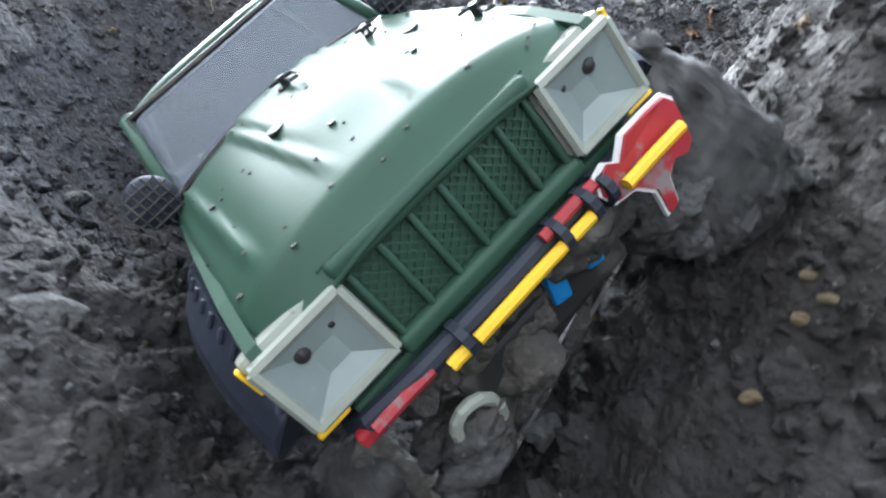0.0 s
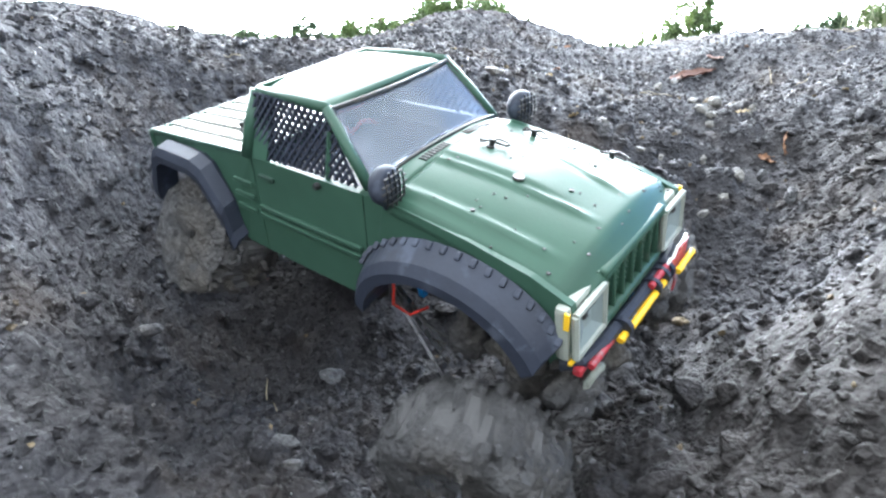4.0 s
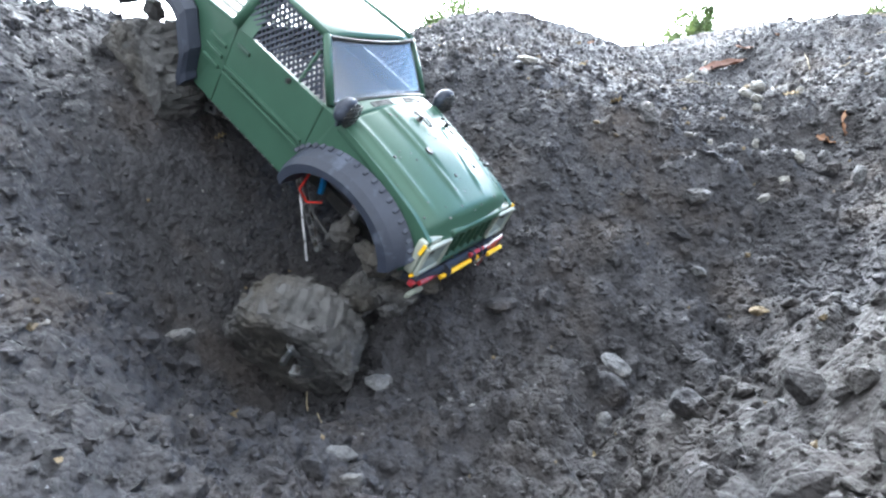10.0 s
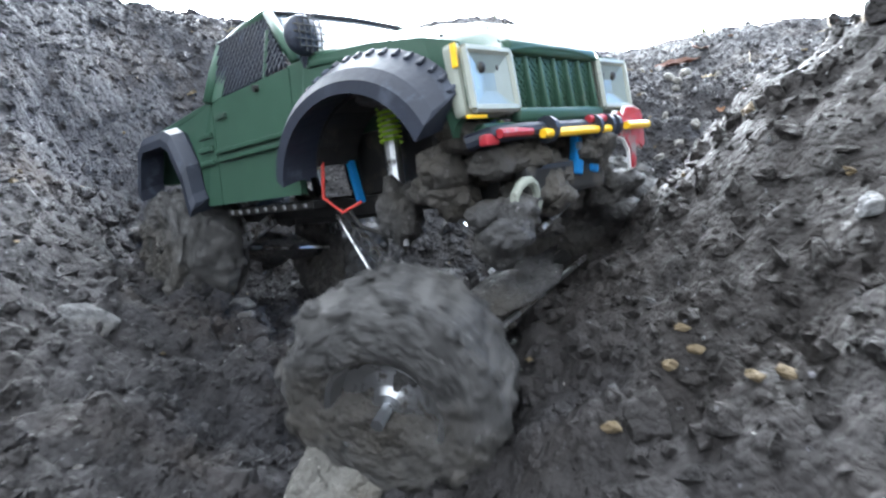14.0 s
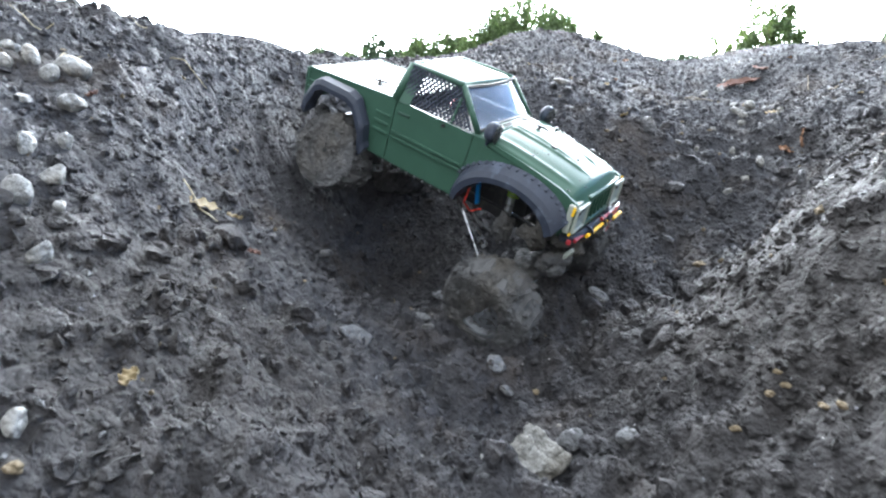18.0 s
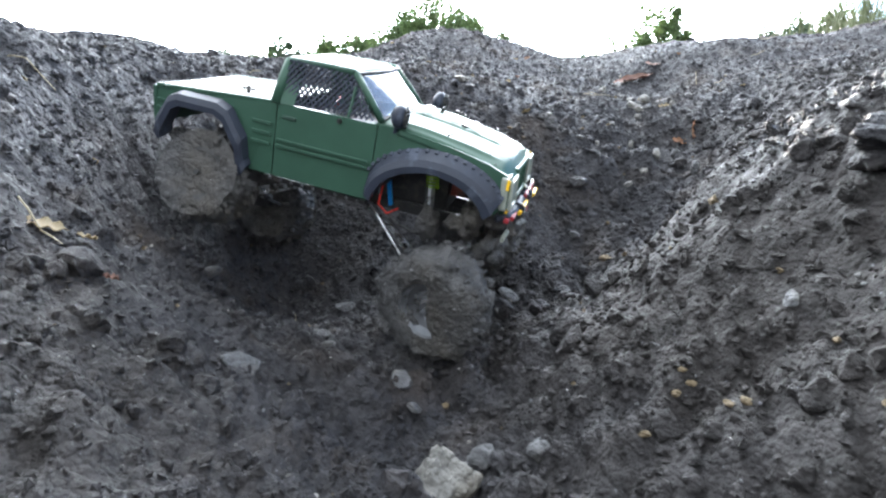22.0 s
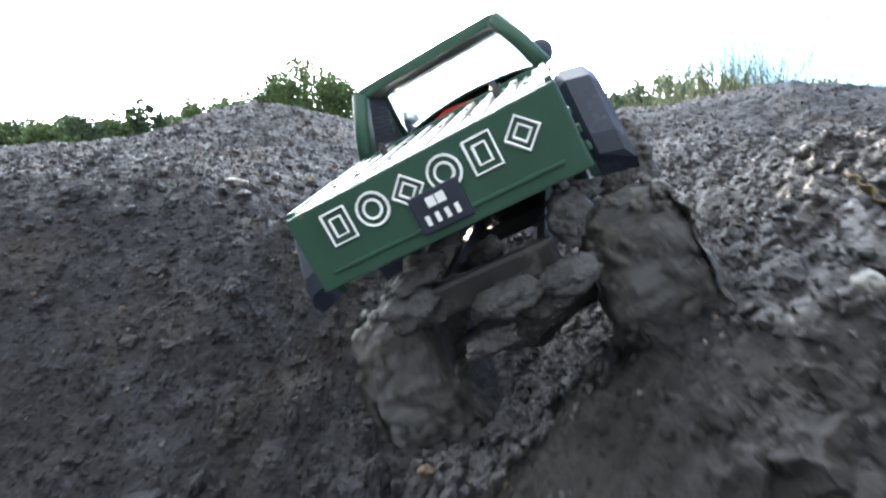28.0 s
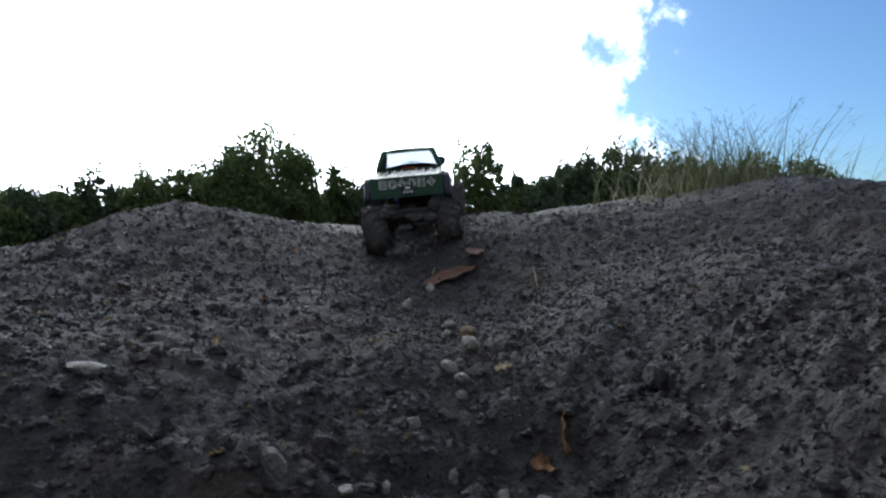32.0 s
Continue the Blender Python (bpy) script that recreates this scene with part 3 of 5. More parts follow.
def build_front():
    bm = bmesh.new()
    sheet(bm, 40, 60, lambda u, v: Vector((0.0985 + u * 0.1395 - 0.004 * abs(2 * v - 1) ** 3 * u - 0.003 * abs(2 * v - 1) ** 2 * (1 - u), (2 * v - 1) * 0.084, hood_z(0.0985 + u * 0.1395, (2 * v - 1) * 0.084))), 0.003)
    hood = part("hood", bm, GREEN, truck, smooth=True)
    # cowl with its louvre slots
    bm = bmesh.new()
    sheet(bm, 6, 30, lambda u, v: Vector((0.071 + u * 0.0255 - 0.003 * abs(2 * v - 1) ** 2, (2 * v - 1) * 0.0815, 0.105 + 0.013 * (1 - abs(2 * v - 1) ** 2.6))), 0.003)
    cowl = part("cowl", bm, GREEN, truck, smooth=True)
    for y in (-0.022, 0.03):          # two louvred vents
        for k in range(9):
            yy = y + (k - 4) * 0.0034
            bm = bmesh.new(); box(bm, (0.0885, yy, 0.1052 + 0.013 * (1 - abs(yy / 0.0815) ** 2.6)), (0.0075, 0.0017, 0.0016), bevel=0.0004)
            part("vent_slot", bm, CHASSIS, cowl)
    # body pin holes, pins and clips on the hood
    for x, y, r in ((0.122, 0.0, 0.0032), (0.158, -0.02, 0.0042), (0.158, 0.055, 0.0042), (0.19, -0.006, 0.0017), (0.185, 0.04, 0.0016), (0.15, -0.062, 0.0016)):
        bm = bmesh.new(); bmesh.ops.create_cone(bm, cap_ends=True, segments=14, radius1=r, radius2=r, depth=0.0016)
        h = part("body_hole", bm, CHASSIS, hood)
        h.matrix_basis = pose(x, y, hood_z(x, y) + 0.0002, 0, 8, 0)
    for x, y, turn in ((0.122, 0.002, 20), (0.13, 0.047, -10), (0.183, 0.0735, 5)):
        z = hood_z(x, y)
        bm = bmesh.new(); tube(bm, [(0, 0, -0.002), (0, 0, 0.0055)], 0.0022, 8)
        tube(bm, [(-0.009, -0.003, 0.003), (0.004, 0.004, 0.004), (0.011, 0.003, 0.003), (0.013, 0.0, 0.003), (0.011, -0.003, 0.003), (-0.004, 0.002, 0.003), (-0.01, 0.001, 0.003)], 0.0009, 5)
        q = part("body_clip", bm, CHASSIS, hood)
        q.matrix_basis = pose(x, y, z, 0, 6, turn)
    rng = random.Random(5)
    for k in range(46):       # small flecks of mud thrown on the paint
        x, y = rng.uniform(0.1, 0.23), rng.uniform(-0.08, 0.08)
        bm = bmesh.new(); rock(bm, (x, y, hood_z(x, y)), (rng.uniform(0.0008, 0.002),) * 2 + (0.0005,), k, sub=1)
        part("mud_fleck", bm, CLOD, hood)
    # nose panel with six recessed grille bays
    bm = bmesh.new(); box(bm, (0.2287, 0, 0.063), (0.006, 0.1, 0.042))
    grille = part("grille", bm, GREEN, truck)
    ys = [-0.0435 + 0.087 * k / 6 for k in range(7)]
    for y in ys:
        bm = bmesh.new(); box(bm, (0.2328, y, 0.062), (0.006, 0.003, 0.034), Matrix.Rotation(radians(-6), 3, "Y"), 0.0013)
        part("grille_bar", bm, GREEN, grille, smooth=True)
    for z, h, x in ((0.0805, 0.008, 0.233), (0.0425, 0.0085, 0.2352)):
        bm = bmesh.new(); box(bm, (x, 0, z), (0.0075, 0.096, h), bevel=0.0026)
        part("grille_rail", bm, GREEN, grille, smooth=True)
    for a, b in zip(ys, ys[1:]):     # woven mesh in each bay
        bm = bmesh.new()
        for k in range(9):
            z0 = 0.043 + k * 0.0045
            for sgn in (1, -1):
                p, q = Vector((0.2323, a + 0.0015, z0)), Vector((0.2323, b - 0.0015, z0 + sgn * 0.011))
                if 0.04 < q.z < 0.082:
                    tube(bm, [p, q], 0.0006, 4)
        part("grille_mesh", bm, GREEN, grille)
    # lower valance under the grille
    bm = bmesh.new(); box(bm, (0.231, 0, 0.0355), (0.008, 0.15, 0.008), bevel=0.002)
    part("valance", bm, GREEN, truck)
    # headlamps: a wide frame round a sunken four-sided lens
    yc, hw, hh = 0.0675, 0.0165, 0.0135
    for s in (1, -1):
        bm = bmesh.new(); box(bm, (0.2295, s * yc, 0.0615), (0.009, 0.043, 0.038), Matrix.Rotation(radians(-5), 3, "Y"), 0.003)
        lamp = part("headlamp", bm, RIMLESS, truck, "white framed square headlamp with yellow edge")
        bm = bmesh.new()
        o = [(-hw, -hh), (hw, -hh), (hw, hh), (-hw, hh)]
        vs = [bm.verts.new((0.2378 - 0.085 * z, s * yc + y, 0.0615 + z)) for y, z in o]
        back = [bm.verts.new((0.2346 - 0.085 * z * 0.3, s * yc + y * 0.3 - s * 0.002, 0.0605 + z * 0.35)) for y, z in o]
        for k in range(4):
            bm.faces.new((vs[k], vs[(k + 1) % 4], back[(k + 1) % 4], back[k]))
        bm.faces.new(back)
        bmesh.ops.recalc_face_normals(bm, faces=bm.faces[:])
        part("lens", bm, LENS, lamp)
        for k in range(4):
            a, b = o[k], o[(k + 1) % 4]
            bm = bmesh.new(); tube(bm, [(0.2374 - 0.085 * q[1] * 1.12, s * yc + q[0] * 1.12, 0.0615 + q[1] * 1.12) for q in (a, b)], 0.0024, 6)
            part("lens_frame", bm, RIMLESS, lamp)
        for y, z, r in ((0.0045, 0.0065, 0.0033), (0.0105, -0.005, 0.0018), (-0.009, 0.007, 0.0018)):
            bm = bmesh.new(); bmesh.ops.create_uvsphere(bm, u_segments=12, v_segments=8, radius=r)
            e = part("lamp_hole", bm, CHASSIS, lamp); e.location = (0.2345 - 0.085 * z, s * yc + s * y, 0.0615 + z)
        bm = bmesh.new(); box(bm, (0.2325, s * 0.0893, 0.0735), (0.0035, 0.0014, 0.012), bevel=0.0005)
        part("yellow_edge", bm, YELLOW, lamp)
        bm = bmesh.new(); box(bm, (0.2365, s * 0.082, 0.0425), (0.003, 0.014, 0.002), bevel=0.0006)
        part("yellow_edge", bm, YELLOW, lamp)
    # front bumper: black tube close under the nose, red plates, yellow rods
    bm = bmesh.new(); tube(bm, [(0.226, -0.08, 0.03), (0.237, -0.074, 0.0325), (0.241, -0.05, 0.0335), (0.242, 0, 0.0335), (0.241, 0.05, 0.0335), (0.237, 0.078, 0.0325)], 0.0046, 10)
    bumper = part("front_bumper", bm, BLACK, truck)
    for y0, y1, x, z, m, name in ((-0.028, 0.034, 0.2485, 0.0305, YELLOW, "yellow_rod"), (-0.041, -0.033, 0.248, 0.0305, YELLOW, "yellow_rod"), (0.05, 0.082, 0.2525, 0.0315, YELLOW, "yellow_rod"), (0.014, 0.046, 0.2455, 0.0375, RED, "red_rod"), (-0.074, -0.046, 0.2435, 0.0325, RED, "red_rod")):
        bm = bmesh.new(); tube(bm, [(x, y0, z), (x, (y0 + y1) / 2, z + 0.0003), (x, y1, z)], 0.0026, 8)
        part(name, bm, m, bumper)
    for y in (-0.031, 0.02, 0.036, 0.045):
        bm = bmesh.new(); bmesh.ops.create_cone(bm, cap_ends=True, segments=12, radius1=0.0078, radius2=0.0078, depth=0.0038)
        k = part("clamp", bm, BLACK, bumper); k.matrix_basis = pose(0.2445, y, 0.033, 90, 0, 0)
    # torn red corner plate, its edge chipped to bare white
    edge = [(0.044, 0.045), (0.05, 0.047), (0.055, 0.043), (0.062, 0.05), (0.072, 0.05), (0.085, 0.048), (0.089, 0.043), (0.089, 0.025), (0.084, 0.022), (0.076, 0.026), (0.07, 0.022), (0.068, 0.01), (0.063, 0.009), (0.063, 0.022), (0.056, 0.03), (0.046, 0.032), (0.042, 0.038)]
    for name, grow, x, m in (("red_plate", 0.0, 0.248, RED), ("chipped_edge", 0.0012, 0.2466, WHITE)):
        bm = bmesh.new()
        cy, cz = 0.068, 0.034
        pts = [(y + math.copysign(grow, y - cy), z - 0.006 + math.copysign(grow, z - cz)) for y, z in edge]
        lo = [bm.verts.new((x - 0.0012 - 0.18 * max(0, y - 0.075), y, z)) for y, z in pts]
        hi = [bm.verts.new((x + 0.0008 - 0.18 * max(0, y - 0.075), y, z)) for y, z in pts]
        for k in range(len(pts)):
            bm.faces.new((lo[k], lo[(k + 1) % len(pts)], hi[(k + 1) % len(pts)], hi[k]))
        bm.faces.new(lo[::-1]); bm.faces.new(hi)
        bmesh.ops.recalc_face_normals(bm, faces=bm.faces[:])
        part(name, bm, m, bumper, "chipped red bumper corner plate" if m is RED else "")
    bm = bmesh.new(); box(bm, (0.238, -0.076, 0.03), (0.006, 0.011, 0.006), bevel=0.0015); part("red_bracket", bm, RED, bumper)
    # steering servo horn and shackles that hang under the bumper
    for y in (0.012, 0.032):
        bm = bmesh.new(); box(bm, (0.236, y, 0.016), (0.006, 0.009, 0.024), Matrix.Rotation(radians(-14), 3, "X"), 0.0016)
        mount = part("blue_mount", bm, BLUE, truck, "blue anodised shackle mount")
        bm = bmesh.new(); bmesh.ops.create_cone(bm, cap_ends=True, segments=10, radius1=0.0026, radius2=0.0026, depth=0.002)
        q = part("bolt", bm, NUT, mount); q.matrix_basis = pose(0.2398, y - 0.002, 0.022, 0, 90, 0)
    bm = bmesh.new()
    tube(bm, [(0.236 + 0.003 * math.sin(k * 0.5), -0.048 + 0.010 * math.cos(k * math.tau / 14), -0.006 + 0.012 * math.sin(k * math.tau / 14)) for k in range(15)], 0.0028, 8)
    part("tow_ring", bm, RIMLESS, truck, "scuffed pale tow ring")
    bm = bmesh.new(); tube(bm, [(0.238, 0.055, 0.022), (0.232, 0.03, 0.0), (0.226, -0.012, -0.014)], 0.0045, 8)
    part("bumper_stay", bm, CHASSIS, truck)
    for k in range(3):
        bm = bmesh.new(); tube(bm, [(0.228 - 0.004 * k, 0.012 + 0.012 * k, -0.012 + 0.004 * k), (0.225 - 0.004 * k, -0.02 + 0.01 * k, -0.026 + 0.003 * k)], 0.0022, 8)
        part("servo_rod", bm, CHROME if k == 0 else CHASSIS, truck)


def build_cab():
    W, R, B = (0.074, 0.0765, 0.107), (0.031, 0.0665, 0.1535), (-0.055, 0.061, 0.1515)
    # roof skin
    bm = bmesh.new()

    def roof(u, v):
        y = (2 * v - 1)
        x = 0.033 - 0.09 * u
        return Vector((x + 0.004 * (1 - y * y) * (1 - u), y * (0.0675 - 0.006 * u), 0.1535 - 0.002 * u + 0.006 * (1 - y ** 4) - 0.004 * max(0, u - 0.85) / 0.15 - 0.003 * max(0, 0.1 - u) / 0.1))
    sheet(bm, 16, 24, roof, 0.003)
    part("roof", bm, GREEN, truck, smooth=True)
    for s in (1, -1):
        for name, a, b, r in (("windscreen_pillar", W, R, 0.0042), ("rear_pillar", (-0.06, 0.0815, 0.102), B, 0.0065), ("roof_rail", R, B, 0.004)):
            bm = bmesh.new()
            p, q = Vector((a[0], s * a[1], a[2])), Vector((b[0], s * b[1], b[2]))
            tube(bm, [p, p.lerp(q, 0.5) + Vector((0, s * 0.001, 0.0008)), q], r, 8)
            part(name, bm, GREEN, truck, smooth=True)
        bm = bmesh.new()
        quad = [(-0.0605, 0.0825, 0.1015), (-0.036, 0.0812, 0.103), (-0.0325, 0.0648, 0.1495), (-0.0555, 0.0632, 0.151)]
        ins, outs = [bm.verts.new((x, s * (y - 0.003), z)) for x, y, z in quad], [bm.verts.new((x, s * (y + 0.0008), z)) for x, y, z in quad]
        for k in range(4):
            bm.faces.new((ins[k], ins[(k + 1) % 4], outs[(k + 1) % 4], outs[k]))
        bm.faces.new(ins[::-1]); bm.faces.new(outs)
        bmesh.ops.recalc_face_normals(bm, faces=bm.faces[:])
        part("cab_quarter_panel", bm, GREEN, truck)
        # quarter light bar and woven guard in the side window
        a, b, c, d = Vector((0.066, s * 0.078, 0.106)), Vector((0.028, s * 0.0665, 0.1525)), Vector((-0.052, s * 0.0615, 0.1505)), Vector((-0.057, s * 0.0795, 0.103))
        bm = bmesh.new(); tube(bm, [Vector((0.033, s * 0.079, 0.104)), Vector((0.035, s * 0.0712, 0.139))], 0.0022, 6)
        part("quarter_light_bar", bm, GREEN, truck)
        guard = tagged(new("window_guard"), label="black diamond mesh over the side window")
        guard.parent = truck
        nrm = (b - d).cross(a - c).normalized()
        ex, ez = Vector((1, 0, 0)), (b - a) - Vector((1, 0, 0)) * (b - a).x
        ez.normalize()
        poly = [((p - d).dot(ex), (p - d).dot(ez)) for p in (a, b, c, d)]

        def inside(x, z):
            sg = 0
            for i in range(4):
                (x0, z0), (x1, z1) = poly[i], poly[(i + 1) % 4]
                cr = (x1 - x0) * (z - z0) - (z1 - z0) * (x - x0)
                if sg == 0:
                    sg = cr
                elif sg * cr < 0:
                    return False
            return True
        for sg in (1, -1):
            for k in range(-16, 40):
                run = []
                for j in range(0, 90):
                    z = j * 0.0006
                    x = k * 0.0068 + sg * z * 0.8
                    if inside(x, z):
                        run.append((x, z))
                if len(run) > 3:
                    p, q = run[0], run[-1]
                    bm = bmesh.new()
                    tube(bm, [d + ex * p[0] + ez * p[1] - nrm * 0.0004 * sg, d + ex * q[0] + ez * q[1] - nrm * 0.0004 * sg], 0.0014, 4)
                    part("bar", bm, BLACK, guard)
        # round lamp at the windscreen foot
        bm = bmesh.new()
        bmesh.ops.create_uvsphere(bm, u_segments=20, v_segments=12, radius=0.0135)
        for v in bm.verts:
            v.co.x *= 0.75
            if v.co.x > 0.004:
                v.co.x = 0.004 + (v.co.x - 0.004) * 0.4
        lamp = part("spot_lamp", bm, BLACK, truck, "round black lamp with a lattice guard", smooth=True)
        lamp.matrix_basis = pose(0.096, s * 0.083, 0.119, 0, 0, -s * 6)
        for k in (-2, -1, 0, 1, 2):
            h = math.sqrt(0.0132 ** 2 - (k * 0.0045) ** 2)
            for ax in (0, 1):
                bm = bmesh.new()
                p = [(0.0075, k * 0.0045, -h), (0.0085, k * 0.0045, 0), (0.0075, k * 0.0045, h)] if ax else [(0.0075, -h, k * 0.0045), (0.0085, 0, k * 0.0045), (0.0075, h, k * 0.0045)]
                tube(bm, p, 0.0007, 5)
                part("guard_wire", bm, CHASSIS, lamp)
        bm = bmesh.new(); tube(bm, [(-0.002, 0, -0.012), (-0.004, -s * 0.004, -0.02)], 0.003, 6); part("stalk", bm, BLACK, lamp)
    # windscreen with its black seal
    bm = bmesh.new()

    def screen(u, v):
        y = 2 * v - 1
        return Vector((0.0735 - 0.0405 * u + 0.006 * (1 - y * y), y * (0.0768 - 0.0113 * u), 0.1085 + 0.0445 * u + 0.0095 * (1 - y * y) * (1 - u)))
    sheet(bm, 10, 20, screen, 0.001)
    g = part("windscreen", bm, GLASS, truck, "dusty windscreen that mirrors the sky", smooth=True)
    g.visible_shadow = False
    for u in (0.0, 1.0):
        bm = bmesh.new(); tube(bm, [screen(u, v / 12) + Vector((0.001, 0, 0.0006)) for v in range(13)], 0.0018, 6); part("seal", bm, CHASSIS, truck)
    for v in (0.0, 1.0):
        bm = bmesh.new(); tube(bm, [screen(u / 6, v) + Vector((0.001, 0, 0.0006)) for u in range(7)], 0.0018, 6); part("seal", bm, CHASSIS, truck)
    # open rear window in the back wall of the cab, and a dark floor inside
    bm = bmesh.new(); box(bm, (-0.0585, 0, 0.0985), (0.004, 0.158, 0.012), bevel=0.001); part("cab_back", bm, GREEN, truck)
    bm = bmesh.new(); box(bm, (-0.0545, 0, 0.1515), (0.004, 0.12, 0.008), bevel=0.001); part("rear_header", bm, GREEN, truck)
    bm = bmesh.new(); box(bm, (0.01, 0, 0.085), (0.13, 0.15, 0.003)); part("cab_floor", bm, CHASSIS, truck)
    bm = bmesh.new(); tube(bm, [(-0.045, 0.05, 0.087), (-0.03, 0.03, 0.1), (-0.02, 0.01, 0.108), (-0.01, -0.02, 0.104)], 0.002, 6); part("red_wire", bm, WIRE, truck)


def build_bed():
    # slatted cover over the load bed
    n = 17
    deck = tagged(new("bed_cover"))
    deck.parent = truck
    for k in range(n):
        y = -0.074 + 0.148 * k / (n - 1)
        bm = bmesh.new(); box(bm, (-0.1425, y, 0.0955 - (0.002 if k % 2 else 0.0) ), (0.164, 0.0062 if k % 2 == 0 else 0.0032, 0.003), Matrix.Rotation(radians(-4.2), 3, "Y"), 0.0008)
        part("slat", bm, SILVER, deck)
    bm = bmesh.new(); box(bm, (-0.1425, 0, 0.0925), (0.164, 0.154, 0.002), Matrix.Rotation(radians(-4.2), 3, "Y"))
    part("cover_sheet", bm, SILVER, deck)
    for y in (-0.0795, 0.0795):
        bm = bmesh.new(); box(bm, (-0.1425, y, 0.096), (0.167, 0.004, 0.005), Matrix.Rotation(radians(-4.2), 3, "Y"), 0.001); part("bed_rail", bm, GREEN, truck)
    for x, y in ((-0.12, 0.045), (-0.12, -0.045)):
        bm = bmesh.new(); z = 0.0955 - (x + 0.1425) * -0.073 + 0.002
        tube(bm, [(x, y, z - 0.003), (x, y, z + 0.008)], 0.0025, 8); tube(bm, [(x - 0.009, y, z + 0.004), (x + 0.008, y + 0.003, z + 0.005), (x + 0.009, y - 0.004, z + 0.004), (x - 0.006, y - 0.004, z + 0.004)], 0.0009, 5)
        part("body_clip", bm, CHASSIS, truck)
    rng = random.Random(8)
    for k in range(14):
        x, y = rng.uniform(-0.215, -0.08), rng.uniform(-0.07, 0.07)
        bm = bmesh.new(); rock(bm, (x, y, 0.0975 + (x + 0.1425) * 0.073), (rng.uniform(0.002, 0.004), 0.002, 0.001), k, sub=1); part("mud_fleck", bm, CLOD, deck)
    # tailgate with white outlined shapes and a black plate
    bm = bmesh.new(); box(bm, (-0.228, 0, 0.066), (0.005, 0.164, 0.047), bevel=0.0015)
    gate = part("tailgate", bm, GREEN, truck)
    bm = bmesh.new(); box(bm, (-0.2312, 0, 0.0515), (0.002, 0.14, 0.002), bevel=0.0006); part("gate_crease", bm, GREEN, gate)

    def stroke(pts, closed=False):
        bm = bmesh.new()
        pts = pts + [pts[0]] if closed else pts
        tube(bm, [(-0.2314, -y, z) for y, z in pts], 0.0009, 4)
        part("white_outline", bm, WHITE, gate)
    for k in range(6):           # a row of six plain outlined shapes
        c, z = -0.0535 + k * 0.0222, 0.0735
        if k in (1, 3):
            for r in (0.0092, 0.0052):
                stroke([(c + r * math.cos(a * math.tau / 16), z + r * math.sin(a * math.tau / 16)) for a in range(16)], True)
        elif k in (2, 5):
            for r in (0.0095, 0.005):
                stroke([(c - r, z), (c, z + r), (c + r, z), (c, z - r)], True)
        else:
            for w, h in ((0.0075, 0.0092), (0.0035, 0.0052)):
                stroke([(c - w, z + h), (c + w, z + h), (c + w, z - h), (c - w, z - h)], True)
    bm = bmesh.new(); box(bm, (-0.2318, -0.003, 0.0585), (0.003, 0.03, 0.022), bevel=0.001)
    plate = part("plate", bm, BLACK, gate, "small black plate with white marks")
    for zc, n, w in ((0.0635, 2, 0.005), (0.0545, 4, 0.0024)):
        for k in range(n):
            bm = bmesh.new(); box(bm, (-0.2336, -0.003 + (k - (n - 1) / 2) * 0.0058, zc), (0.0008, w, 0.0055)); part("white_bar", bm, WHITE, plate)


RUST = mat("muddy_spring", (0.16, 0.12, 0.05), 0.7, dirt=DIRT, dirt_amount=0.6, dirt_scale=70)


